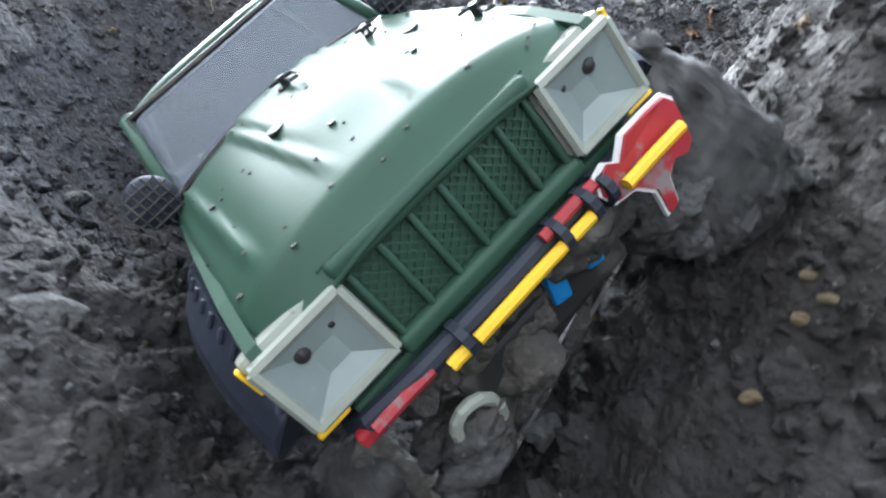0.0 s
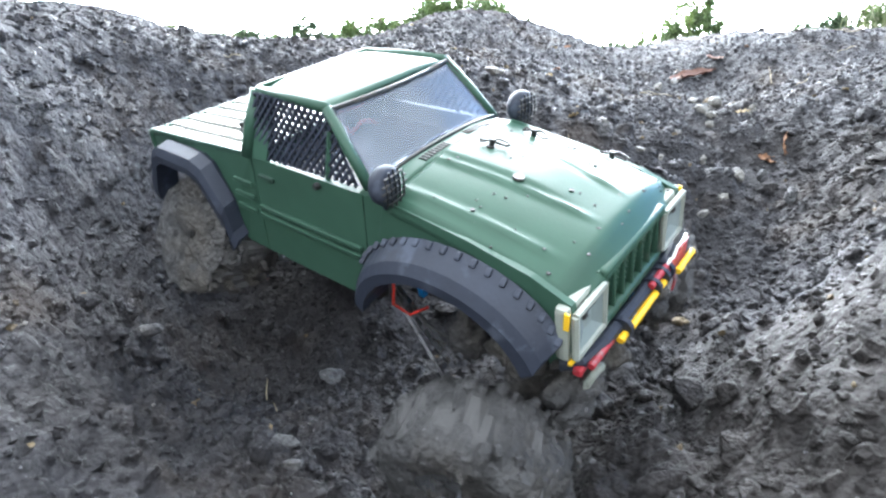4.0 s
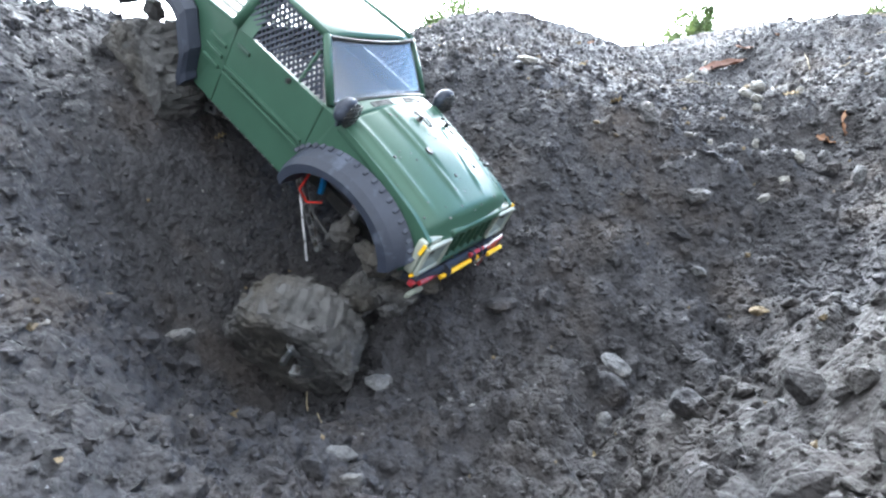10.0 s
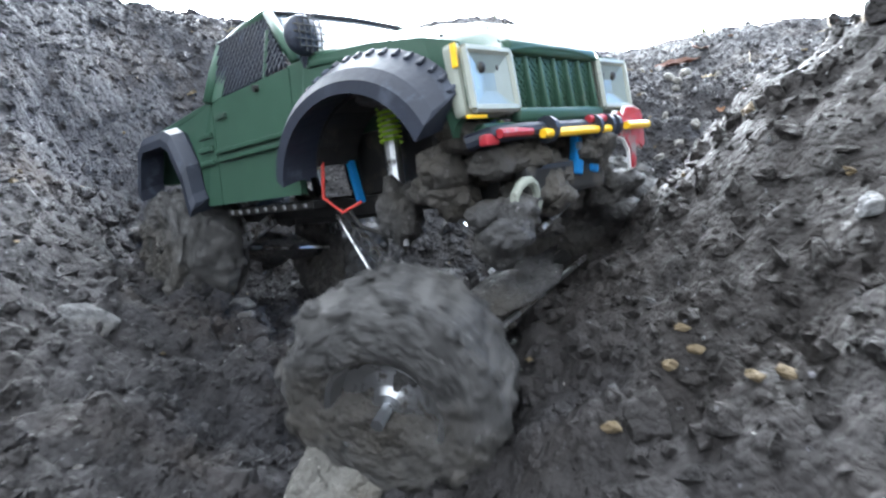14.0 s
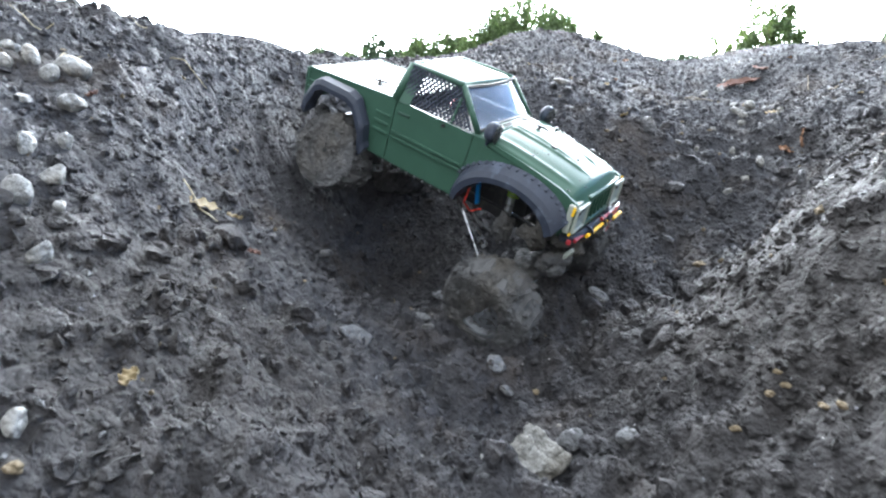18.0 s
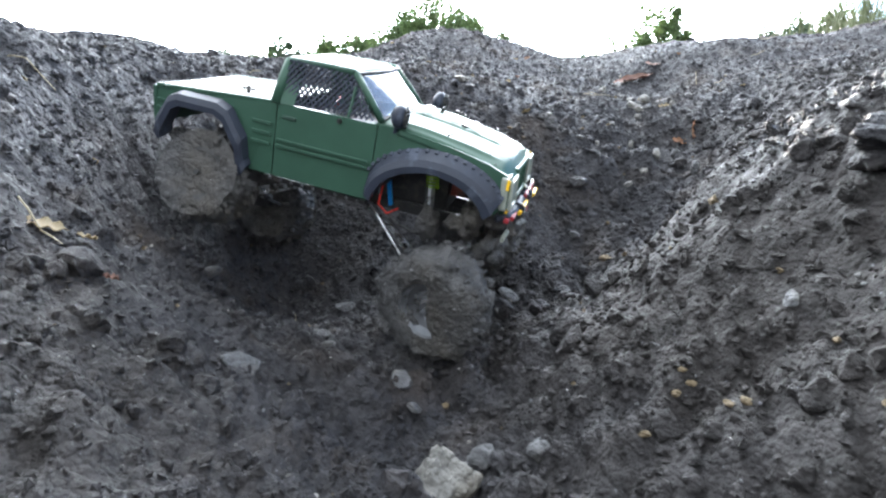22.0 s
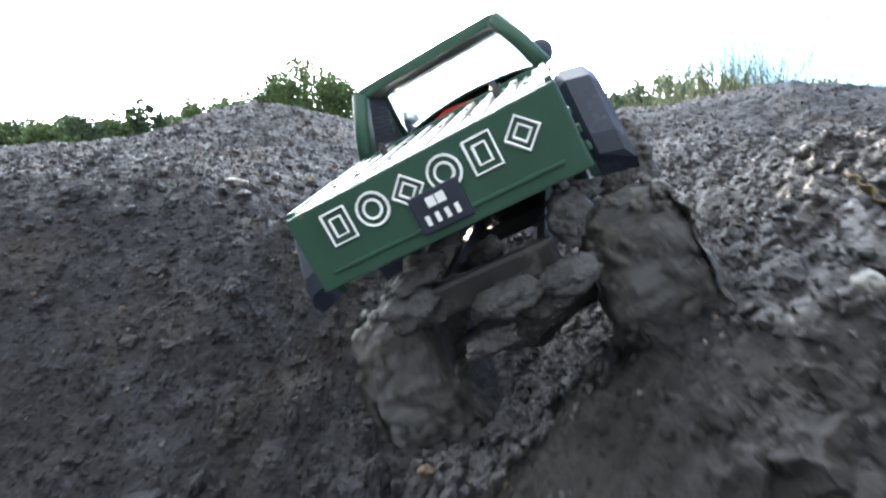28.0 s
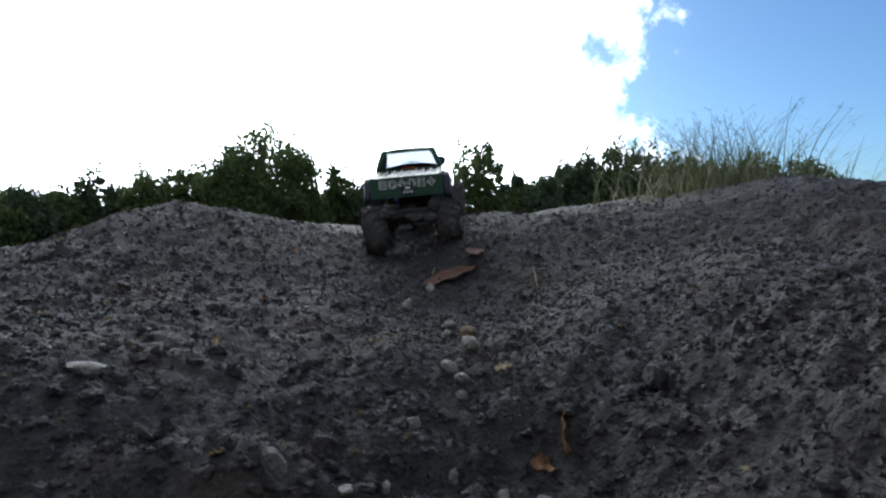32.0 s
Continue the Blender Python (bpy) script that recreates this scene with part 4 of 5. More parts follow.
def build_chassis():
    for s in (1, -1):
        bm = bmesh.new(); box(bm, (0.0, s * 0.035, 0.0), (0.42, 0.006, 0.014), bevel=0.001); part("frame_rail", bm, CHASSIS, truck)
        # sill and ladder edge with rivets
        bm = bmesh.new(); box(bm, (-0.005, s * 0.07, 0.006), (0.14, 0.012, 0.006), bevel=0.001); sill = part("rock_slider", bm, CHASSIS, truck)
        for k in range(9):
            bm = bmesh.new(); bmesh.ops.create_uvsphere(bm, u_segments=8, v_segments=5, radius=0.0022)
            q = part("rivet", bm, ALLOY, sill); q.location = (-0.065 + k * 0.015, s * 0.0765, 0.006)
        # drilled alloy links
        for x0, x1, zz in ((-0.045, -0.115, -0.032), (0.06, 0.125, -0.045)):
            bm = bmesh.new()
            p, q = Vector((x0, s * 0.05, -0.005)), Vector((x1, s * 0.06, zz))
            d = (q - p)
            e = d.normalized(); up = Vector((0, 0, 1)); w = e.cross(up).normalized(); up = w.cross(e)
            n = 6
            m = Matrix((e, w, up)).transposed()
            for k in (-1, 1):
                box(bm, p + d * 0.5 + up * 0.0042 * k, (d.length, 0.004, 0.0022), m)
            for i in range(n + 1):
                box(bm, p + d * (i / n), (0.0042, 0.004, 0.0095), m, 0.0006)
            part("drilled_link", bm, ALLOY, truck, "drilled bare alloy suspension link")
        # shocks
        for x, body, col in ((0.135, ALLOY, LIME), (-0.13, CHASSIS, RUST)):
            bm = bmesh.new(); tube(bm, [(x, s * 0.052, 0.066), (x + 0.006, s * 0.058, 0.01)], 0.0055, 10); sh = part("shock", bm, body, truck)
            bm = bmesh.new()
            tube(bm, [(x + 0.006 * i / 60 + 0.0072 * math.sin(i * 0.75), s * (0.052 + 0.006 * i / 60) + 0.0072 * math.cos(i * 0.75), 0.066 - 0.026 * i / 60) for i in range(61)], 0.0011, 5)
            part("spring", bm, col, sh)
            bm = bmesh.new(); tube(bm, [(x + 0.006, s * 0.058, 0.02), (x + 0.011, s * 0.062, -0.028)], 0.0022, 8); part("shock_rod", bm, CHROME, sh)
        bm = bmesh.new(); lump(bm, (0.142, s * 0.06, -0.006), (0.012, 0.012, 0.022), 91 + s); part("caked_mud", bm, CLOD, truck, smooth=True)
        for k in range(9):     # mud stuck in the front of the wheel well
            a = radians(10 + 9 * k)
            bm = bmesh.new(); lump(bm, (0.15 + 0.066 * math.cos(a), s * (0.068 + 0.004 * (k % 3)), 0.028 + 0.042 * math.sin(a)), (0.013, 0.013, 0.009), 120 + k)
            part("caked_mud", bm, CLOD, truck, smooth=True)
        # blue receiver posts beside the front arch
        bm = bmesh.new(); box(bm, (0.086, s * 0.05, 0.02), (0.005, 0.006, 0.036), Matrix.Rotation(radians(-12), 3, "Y"), 0.001); part("blue_mount", bm, BLUE, truck, "bright blue anodised mount")
        bm = bmesh.new(); tube(bm, [(0.085, s * 0.075, 0.04), (0.083, s * 0.078, 0.01), (0.092, s * 0.07, -0.002), (0.103, s * 0.06, 0.004)], 0.0013, 6); part("red_wire", bm, WIRE, truck)
        bm = bmesh.new(); tube(bm, [(0.07, s * 0.06, -0.004), (0.125, s * 0.07, -0.06)], 0.0013, 6); part("steel_rod", bm, CHROME, truck)
        bm = bmesh.new(); tube(bm, [(0.085, s * 0.06, 0.0), (0.1, s * 0.061, -0.014), (0.13, s * 0.06, -0.022)], 0.0016, 6); part("brake_line", bm, CHASSIS, truck)
        # inner arch liner, dark
        bm = bmesh.new(); prism(bm, [(x, 0.026 + (z - 0.026) * 0.7) for x, z in arc(0.15, 0.026, 0.07, 8, 172, 10) + arc(0.15, 0.026, 0.066, 172, 8, 10)], s * 0.045, s * 0.08); part("arch_liner", bm, CHASSIS, truck)
    bm = bmesh.new(); box(bm, (0.11, 0, 0.03), (0.09, 0.06, 0.05), bevel=0.004); part("motor_block", bm, CHASSIS, truck)
    bm = bmesh.new(); box(bm, (0.155, 0.0, 0.035), (0.04, 0.03, 0.025), bevel=0.003); part("servo", bm, mat("rust_red", (0.22, 0.05, 0.03), 0.6, dirt=DIRT, dirt_amount=0.4), truck)
    bm = bmesh.new(); box(bm, (0.0, 0, -0.006), (0.08, 0.062, 0.014), bevel=0.003); part("skid_plate", bm, CHASSIS, truck)
    for x in (0.232, -0.205):
        bm = bmesh.new(); box(bm, (x, 0, 0.004), (0.01, 0.09, 0.02), bevel=0.003); part("cross_member", bm, CHASSIS, truck)
    rng = random.Random(3)
    for k in range(56):      # mud packed under the nose and along the underside
        bm = bmesh.new()
        x, y = (rng.uniform(0.18, 0.24), rng.uniform(-0.075, 0.075)) if k < 38 else (rng.uniform(-0.225, -0.1), rng.uniform(-0.07, 0.07))
        lump(bm, (x, y, rng.uniform(-0.03, 0.026)), (rng.uniform(0.007, 0.015), rng.uniform(0.008, 0.018), rng.uniform(0.006, 0.014)), k + 40)
        part("caked_mud", bm, CLOD, truck, smooth=True)


TYRE_W = 0.058


def build_wheel(name, s, seed):
    TYRE_R = 0.066 if name.startswith("front") else 0.0545
    w = tagged(new(name)); w.parent = truck
    # carcass, spun about the axle line y, with knobbly tread blocks
    bm = bmesh.new()
    prof = [(-0.5, 0.55), (-0.5, 0.8), (-0.42, 0.95), (-0.2, 1.0), (0.2, 1.0), (0.42, 0.95), (0.5, 0.8), (0.5, 0.55)]
    n = 72
    off = Vector((seed * 7.1, seed * 3.3, 0))
    rings = []
    for i in range(n):
        a = i * math.tau / n
        ring = []
        for j, (py, pr) in enumerate(prof):
            lug = 0.0035 * (1 if (i // 2 + (j % 2)) % 2 else 0) if 2 <= j <= 5 else 0.0
            p = Vector((math.cos(a), py, math.sin(a)))
            r = TYRE_R * pr * 0.95 + lug + (0.007 * noise.noise(p * 2.2 + off) + 0.004 * noise.noise(p * 6 + off) if j not in (0, 7) else 0)
            ring.append(bm.verts.new((r * math.cos(a), py * TYRE_W, r * math.sin(a))))
        rings.append(ring)
    for i in range(n):
        for j in range(len(prof) - 1):
            bm.faces.new((rings[i][j], rings[(i + 1) % n][j], rings[(i + 1) % n][j + 1], rings[i][j + 1]))
    part("tyre", bm, RUBBER, w, "knobbly tyre caked in grey mud", smooth=False)
    # a lumpy shell of mud over the tread and shoulders
    rng = random.Random(seed)
    bm = bmesh.new()
    cells = [(Vector((rng.uniform(-1, 1), rng.uniform(-1, 1), rng.uniform(-1, 1))).normalized(), rng.uniform(0.15, 0.35)) for _ in range(70)]
    n, prof2 = 150, [(-0.53, 0.62), (-0.55, 0.75), (-0.53, 0.88), (-0.44, 0.965), (-0.3, 0.985), (-0.15, 0.99), (0.0, 0.99), (0.15, 0.99), (0.3, 0.985), (0.44, 0.965), (0.53, 0.88), (0.55, 0.75), (0.53, 0.62)]
    rings = []
    for i in range(n):
        a = i * math.tau / n
        ring = []
        for j, (py, pr) in enumerate(prof2):
            p = Vector((math.cos(a), py * 0.9, math.sin(a)))
            k = noise.noise(p * 3.0 + off) + 0.7 * abs(noise.noise(p * 7.0 + off)) + 0.6 * abs(noise.noise(p * 15.0 + off)) + 0.3 * noise.noise(p * 31.0 + off)
            r = TYRE_R * pr + 0.0085 * k - 0.0035
            yy = py * TYRE_W * (1 + 0.06 * noise.noise(p * 6 - off))
            ring.append(bm.verts.new((r * math.cos(a), yy, r * math.sin(a))))
        rings.append(ring)
    for i in range(n):
        for j in range(len(prof2) - 1):
            bm.faces.new((rings[i][j], rings[(i + 1) % n][j], rings[(i + 1) % n][j + 1], rings[i][j + 1]))
    part("mud_coat", bm, CLOD, w, smooth=True)
    bm = bmesh.new()
    for i in range(90):       # torn lumps that cling to the tread and shoulders
        a, y = rng.uniform(0, math.tau), rng.choice((-1, 1)) * TYRE_W * 0.56 * rng.random() ** 0.6
        r = TYRE_R * (0.99 - 0.25 * max(0.0, abs(y) / TYRE_W - 0.42) / 0.14) + rng.uniform(-0.002, 0.003)
        q = rng.uniform(0.003, 0.0075)
        rock(bm, (r * math.cos(a), y, r * math.sin(a)), (q, q * rng.uniform(0.6, 1.3), q * rng.uniform(0.5, 1.0)), seed * 100 + i, Euler((0, -a, rng.uniform(0, 3))).to_matrix(), sub=2, rough=0.7)
    tagged(part("clinging_mud", bm, CLOD, w), kind="stuff")
    # rim, hub and nut
    bm = bmesh.new()
    rp = [(0.5, 0.036), (0.47, 0.032), (0.30, 0.029), (0.26, 0.02), (0.3, 0.012), (0.36, 0.0085)]
    rr = []
    for i in range(28):
        a = i * math.tau / 28
        rr.append([bm.verts.new((r * math.cos(a), s * y * TYRE_W, r * math.sin(a))) for y, r in rp])
    for i in range(28):
        for j in range(len(rp) - 1):
            bm.faces.new((rr[i][j], rr[(i + 1) % 28][j], rr[(i + 1) % 28][j + 1], rr[i][j + 1]))
    bm.faces.new([q[-1] for q in rr])
    bmesh.ops.recalc_face_normals(bm, faces=bm.faces[:])
    part("rim", bm, ALLOY, w, "dull silver rim half full of mud", smooth=False)
    bm = bmesh.new(); tube(bm, [(0, s * 0.33 * TYRE_W, 0), (0, s * (0.62 if name.startswith("front") else 0.55) * TYRE_W, 0)], 0.0038, 6); part("wheel_nut", bm, NUT if name.startswith("front") else CHASSIS, w)
    for side in (s, -s):
        bm = bmesh.new()       # mud packed flat into the face of the wheel, leaving a crescent of metal
        rings = []
        for j, r in enumerate((0.004, 0.012, 0.02, 0.028, 0.036, 0.045, 0.054)):
            ring = []
            for i in range(36):
                a = i * math.tau / 36
                p = Vector((math.cos(a) * r * 60, math.sin(a) * r * 60, seed * 9.0))
                y = 0.5 + 0.05 * smooth(0.02, 0.045, r) + 0.1 * noise.noise(p) + 0.07 * noise.noise(p * 3)
                if name.startswith("front") and side == s and math.cos(a - seed) > -0.1 and r < 0.03:
                    y -= 0.24
                ring.append(bm.verts.new((r * math.cos(a), side * y * TYRE_W, r * math.sin(a))))
            rings.append(ring)
        for u, v in zip(rings, rings[1:]):
            for i in range(36):
                bm.faces.new((u[i], u[(i + 1) % 36], v[(i + 1) % 36], v[i]))
        bm.faces.new(rings[0])
        bmesh.ops.recalc_face_normals(bm, faces=bm.faces[:])
        part("rim_mud" if side == s else "inner_mud", bm, CLOD, w, smooth=True)
    return w


def build_axle(name):
    a = tagged(new(name)); a.parent = truck
    bm = bmesh.new(); tube(bm, [(0, -0.07, 0), (0, -0.02, 0), (0, 0.02, 0), (0, 0.07, 0)], 0.0065, 8); part("axle_tube", bm, CHASSIS, a)
    bm = bmesh.new(); bmesh.ops.create_uvsphere(bm, u_segments=14, v_segments=10, radius=0.019); part("diff_housing", bm, CHASSIS, a, smooth=True)
    bm = bmesh.new(); lump(bm, (0.0, 0.0, 0.004), (0.022, 0.05, 0.014), 77); part("axle_mud", bm, CLOD, a, smooth=True)
    bm = bmesh.new(); tube(bm, [(0.022, -0.065, 0.002), (0.022, 0.065, 0.002)], 0.0022, 6); part("tie_rod", bm, CHROME, a)
    return a


build_sides()
build_front()
build_cab()
build_bed()
build_chassis()
HUBS = {"front_left_wheel": (0.182, 0.114), "front_right_wheel": (0.182, -0.112), "rear_left_wheel": (-0.144, 0.086), "rear_right_wheel": (-0.144, -0.086)}
wheels = {n: build_wheel(n, 1 if y > 0 else -1, i + 1) for i, (n, (x, y)) in enumerate(HUBS.items())}
axles = {"front": build_axle("front_axle"), "rear": build_axle("rear_axle")}


# ---- loose clods and crumbs over the ground ----
def soup(name, makers, material, label, category="", kind="stuff"):
    """Many small irregular lumps as one mesh."""
    verts, faces = [], []
    for vs, fs in makers:
        o = len(verts)
        verts += vs
        faces += [tuple(i + o for i in f) for f in fs]
    me = bpy.data.meshes.new(name)
    me.from_pydata(verts, [], faces)
    me.materials.append(material)
    return tagged(new(name, me), label=label, category=category, kind=kind)


OCT = [(1, 0, 0), (-1, 0, 0), (0, 1, 0), (0, -1, 0), (0, 0, 1), (0, 0, -1)]
OCT_F = [(0, 2, 4), (2, 1, 4), (1, 3, 4), (3, 0, 4), (2, 0, 5), (1, 2, 5), (3, 1, 5), (0, 3, 5)]


def crumb(rng, p, r):
    q = Euler((rng.uniform(0, 6), rng.uniform(0, 6), rng.uniform(0, 6))).to_matrix()
    s = [r * rng.uniform(0.45, 1.4) for _ in range(3)]
    return [tuple(p + q @ Vector((v[0] * s[0], v[1] * s[1], v[2] * s[2])) * rng.uniform(0.65, 1.2)) for v in OCT], OCT_F


def ball_mesh():
    bm = bmesh.new()
    bmesh.ops.create_icosphere(bm, subdivisions=2, radius=1.0)
    vs, fs = [v.co.copy() for v in bm.verts], [tuple(v.index for v in f.verts) for f in bm.faces]
    bm.free()
    return vs, fs


BALL_V, BALL_F = ball_mesh()


def clod(rng, p, r):
    """A torn, flaky lump of earth."""
    q = Euler((rng.uniform(0, 6), rng.uniform(0, 6), rng.uniform(0, 6))).to_matrix()
    s = [r * rng.uniform(0.5, 1.35) for _ in range(3)]
    off = Vector((rng.uniform(-90, 90), rng.uniform(-90, 90), rng.uniform(-90, 90)))
    vs = []
    for v in BALL_V:
        k = 0.95 + 0.55 * noise.noise(v * 1.3 + off) + 0.4 * noise.noise(v * 3.1 - off)
        vs.append(tuple(p + q @ Vector((v.x * s[0], v.y * s[1], v.z * s[2])) * k))
    return vs, BALL_F


def scatter(name, seed, count, rad, spread, material, label, sink=0.25, fall=2.2, make=crumb, centre=(0.15, 0.85), patch=2.5):
    rng = random.Random(seed)
    out = []
    while len(out) < count:
        x, y = centre[0] + rng.gauss(0, spread), centre[1] + rng.gauss(0, spread)
        if abs(x) > 3 or y < -0.6 or y > 3.2:
            continue
        if noise.noise(Vector((x * patch, y * patch, seed))) < rng.uniform(-0.8, 0.0):
            continue
        r = rad[0] * (rad[1] / rad[0]) ** (rng.random() ** fall)
        out.append(make(rng, Vector((x, y, ground_z(x, y) + r * (0.5 - sink))), r))
    return soup(name, out, material, label, "soil")


scatter("earth_crumbs", 11, 85000, (0.0016, 0.0062), 0.75, MUD, "loose dark crumbs of damp earth", 0.45, 1.8)
scatter("earth_clods", 12, 5000, (0.004, 0.0115), 0.5, MUD, "broken flaky clods of dark grey earth", 0.6, 1.9, clod, (0.1, 0.7), 4.0)
scatter("small_gravel", 13, 2400, (0.0018, 0.0048), 0.75, SHALE, "small grey stones strewn over the earth", 0.4)
scatter("pale_grit", 14, 700, (0.0014, 0.0036), 0.75, PALE, "pale grit strewn over the earth", 0.2)
scatter("ochre_grit", 15, 420, (0.002, 0.006), 0.55, OCHRE, "yellowish bits of stone in the earth", 0.3)


# ---- single stones ----
def stone(name, x, y, size, material, label, seed, group="", cut=True, turn=(0, 0, 0), sink=0.3, category="stone"):
    bm = bmesh.new()
    big = size[0] > 0.035
    rock(bm, (0, 0, 0), size, seed, sub=5 if big else 3, rough=0.75 if big else 0.35 if cut else 0.15, cut=cut)
    if big:         # pitted, broken faces
        for v in bm.verts:
            v.co *= 1 + 0.16 * noise.noise(v.co * 90) + 0.1 * abs(noise.noise(v.co * 210))
    ob = part(name, bm, material, smooth=not cut)
    ob.matrix_basis = pose(x, y, ground_z(x, y) + size[2] * (1 - 2 * sink), *turn)
    return tagged(ob, label=label, category=category, group=group)


# rounded pale stones washed down the gully
for i, (x, y, a) in enumerate(((0.552, 1.451, 0.011), (0.56, 1.386, 0.015), (0.526, 1.293, 0.016), (0.475, 1.236, 0.013), (0.482, 1.209, 0.01), (0.474, 1.19, 0.009), (0.528, 1.391, 0.012),
                               (0.569, 1.419, 0.009), (0.536, 1.3, 0.008), (0.5, 1.265, 0.009), (0.43, 1.1, 0.009), (0.455, 1.03, 0.012))):
    stone("rounded_stone", x, y, (a, a * 0.82, a * 0.66), OCHRE if i == 1 else BED, "rounded pale stone lying in the gully bed", 200 + i, "stones in the gully", i > 8, (8 * i, -5 * i, i * 40), 0.2)
# broken whitish stones further down the gully
for i, (x, y, a) in enumerate(((0.401, 1.162, 0.013), (0.318, 1.079, 0.01), (0.344, 1.038, 0.011), (0.388, 0.989, 0.011), (0.504, 1.54, 0.016), (0.469, 1.066, 0.012), (0.564, 1.228, 0.012), (0.36, 1.1, 0.008), (0.42, 1.0, 0.012), (0.578, 1.633, 0.014))):
    stone("pale_stone", x, y, (a, a * 0.7, a * 0.55), PALE if i % 2 else BED, "broken whitish stone in the gully", 300 + i, "broken stones in the gully", True, (20 - 9 * i, 15 * i, 47 * i), 0.3)
# grey slabs turned up in the gully bottom
for i, (x, y, a) in enumerate(((0.142, 0.78, 0.02), (0.267, 0.889, 0.015), (0.288, 0.968, 0.03), (-0.111, 0.762, 0.018), (-0.122, 0.602, 0.015), (-0.02, 0.51, 0.018), (-0.008, 0.49, 0.013), (-0.107, 0.579, 0.012), (-0.289, 0.709, 0.018), (0.26, 0.325, 0.009),
                               (0.252, 1.083, 0.026), (0.271, 1.343, 0.011), (0.5, 1.04, 0.018), (0.51, 0.985, 0.022), (0.11, 0.72, 0.014))):
    stone("grey_stone", x, y, (a, a * 0.7, a * 0.42), SHALE if i not in (2, 10) else CLODS, "angular grey stone half sunk in the earth", 330 + i, "grey stones in the gully", True, (20 - 9 * i, 25 - 6 * i, 47 * i), 0.3)
# white stones on the bank
for i, (x, y, a) in enumerate(((-0.539, 0.468, 0.012), (-0.48, 0.48, 0.017), (-0.445, 0.428, 0.015), (-0.393, 0.335, 0.013), (-0.485, 0.453, 0.011), (-0.427, 0.348, 0.012), (-0.415, 0.378, 0.009), (-0.393, 0.297, 0.013), (-0.351, 0.264, 0.011), (-0.285, 0.159, 0.009), (-0.505, 0.455, 0.012),
                               (-0.52, 0.44, 0.01), (-0.46, 0.39, 0.008), (-0.44, 0.31, 0.009), (-0.37, 0.31, 0.007))):
    stone("white_stone", x, y, (a, a * 0.8, a * 0.65), PALE, "whitish lump of stone on the earth bank", 230 + i, "white stones on the bank", i % 3 != 1, (10 * i, 12 * i, 50 * i), 0.2)
stone("grey_rock", 0.012, 0.365, (0.042, 0.026, 0.03), BED, "jagged pale grey rock in the gully bottom", 263, turn=(10, -38, 50), sink=0.2)
stone("grey_rock", 0.055, 0.4, (0.018, 0.014, 0.013), SHALE, "jagged grey rock in the gully bottom", 251, turn=(0, 10, 70))
stone("grey_rock", 0.1, 0.375, (0.014, 0.012, 0.01), SHALE, "small grey rock in the gully bottom", 256, turn=(0, 10, 10))
stone("flat_stone", -0.172, 0.454, (0.024, 0.016, 0.007), SHALE, "flat grey stone set in the bank", 252, turn=(35, 20, 50))
stone("dark_rock", 0.124, 0.748, (0.022, 0.02, 0.018), MUD, "dark wet rock in the gully", 253, sink=0.25)
stone("dark_rock", 0.16, 0.66, (0.02, 0.016, 0.012), MUD, "dark lump of earth in the gully", 254, sink=0.25)
stone("pale_rock", 0.084, 1.19, (0.023, 0.014, 0.008), PALE, "pale flat rock on the slope", 257, turn=(-12, 0, -20))
stone("pale_rock", 0.418, 0.461, (0.009, 0.007, 0.006), PALE, "small white stone on the bank", 258, turn=(0, 30, -20))
def earth_lumps():
    """Angular lumps of broken earth in the churned bottom of the gully."""
    rng = random.Random(77)
    bm = bmesh.new()
    for k in range(120):
        y = rng.uniform(0.1, 1.15)
        x = axis(y) + rng.gauss(0, 0.2)
        a = 0.008 * (3.2 ** rng.random() ** 1.6)
        m = Euler((rng.uniform(0, 6), rng.uniform(0, 6), rng.uniform(0, 6))).to_matrix()
        rock(bm, (x, y, ground_z(x, y) + a * rng.uniform(-0.4, 0.15)), (a, a * rng.uniform(0.6, 0.9), a * rng.uniform(0.45, 0.8)), 600 + k, m, sub=2, rough=0.5)
    tagged(part("earth_lumps", bm, MUD), label="angular lumps of broken dark earth", category="soil", kind="stuff")


earth_lumps()
stone("dark_boulder", 0.35, 0.35, (0.0352, 0.025, 0.02), MUD, "dark clod as big as a fist on the bank", 265, cut=False, sink=0.5)
stone("grey_rock", 0.02, 0.83, (0.02, 0.016, 0.01), MUD, "grey lump of earth in the gully", 262)
for i, (x, y, a) in enumerate(((0.253, 0.222, 0.011), (0.217, 0.293, 0.012), (0.206, 0.294, 0.008), (0.158, 0.311, 0.01), (0.263, 0.281, 0.008), (0.289, 0.794, 0.02), (0.374, 0.92, 0.014), (0.481, 0.981, 0.012), (0.198, 0.331, 0.009), (0.194, 0.338, 0.007), (0.187, 0.33, 0.009),
                               (0.616, 0.916, 0.015), (0.172, 1.051, 0.012), (0.194, 1.057, 0.012), (0.124, 1.101, 0.011), (0.048, 1.457, 0.011), (-0.312, 0.658, 0.013), (0.026, 0.502, 0.011), (-0.269, 0.138, 0.012))):
    stone("ochre_stone", x, y, (a * 0.5, a * 0.4, a * 0.28), OCHRE, "yellowish stone half sunk in the earth", 270 + i, "yellowish stones", True, (0, 0, 60 * i), 0.35)


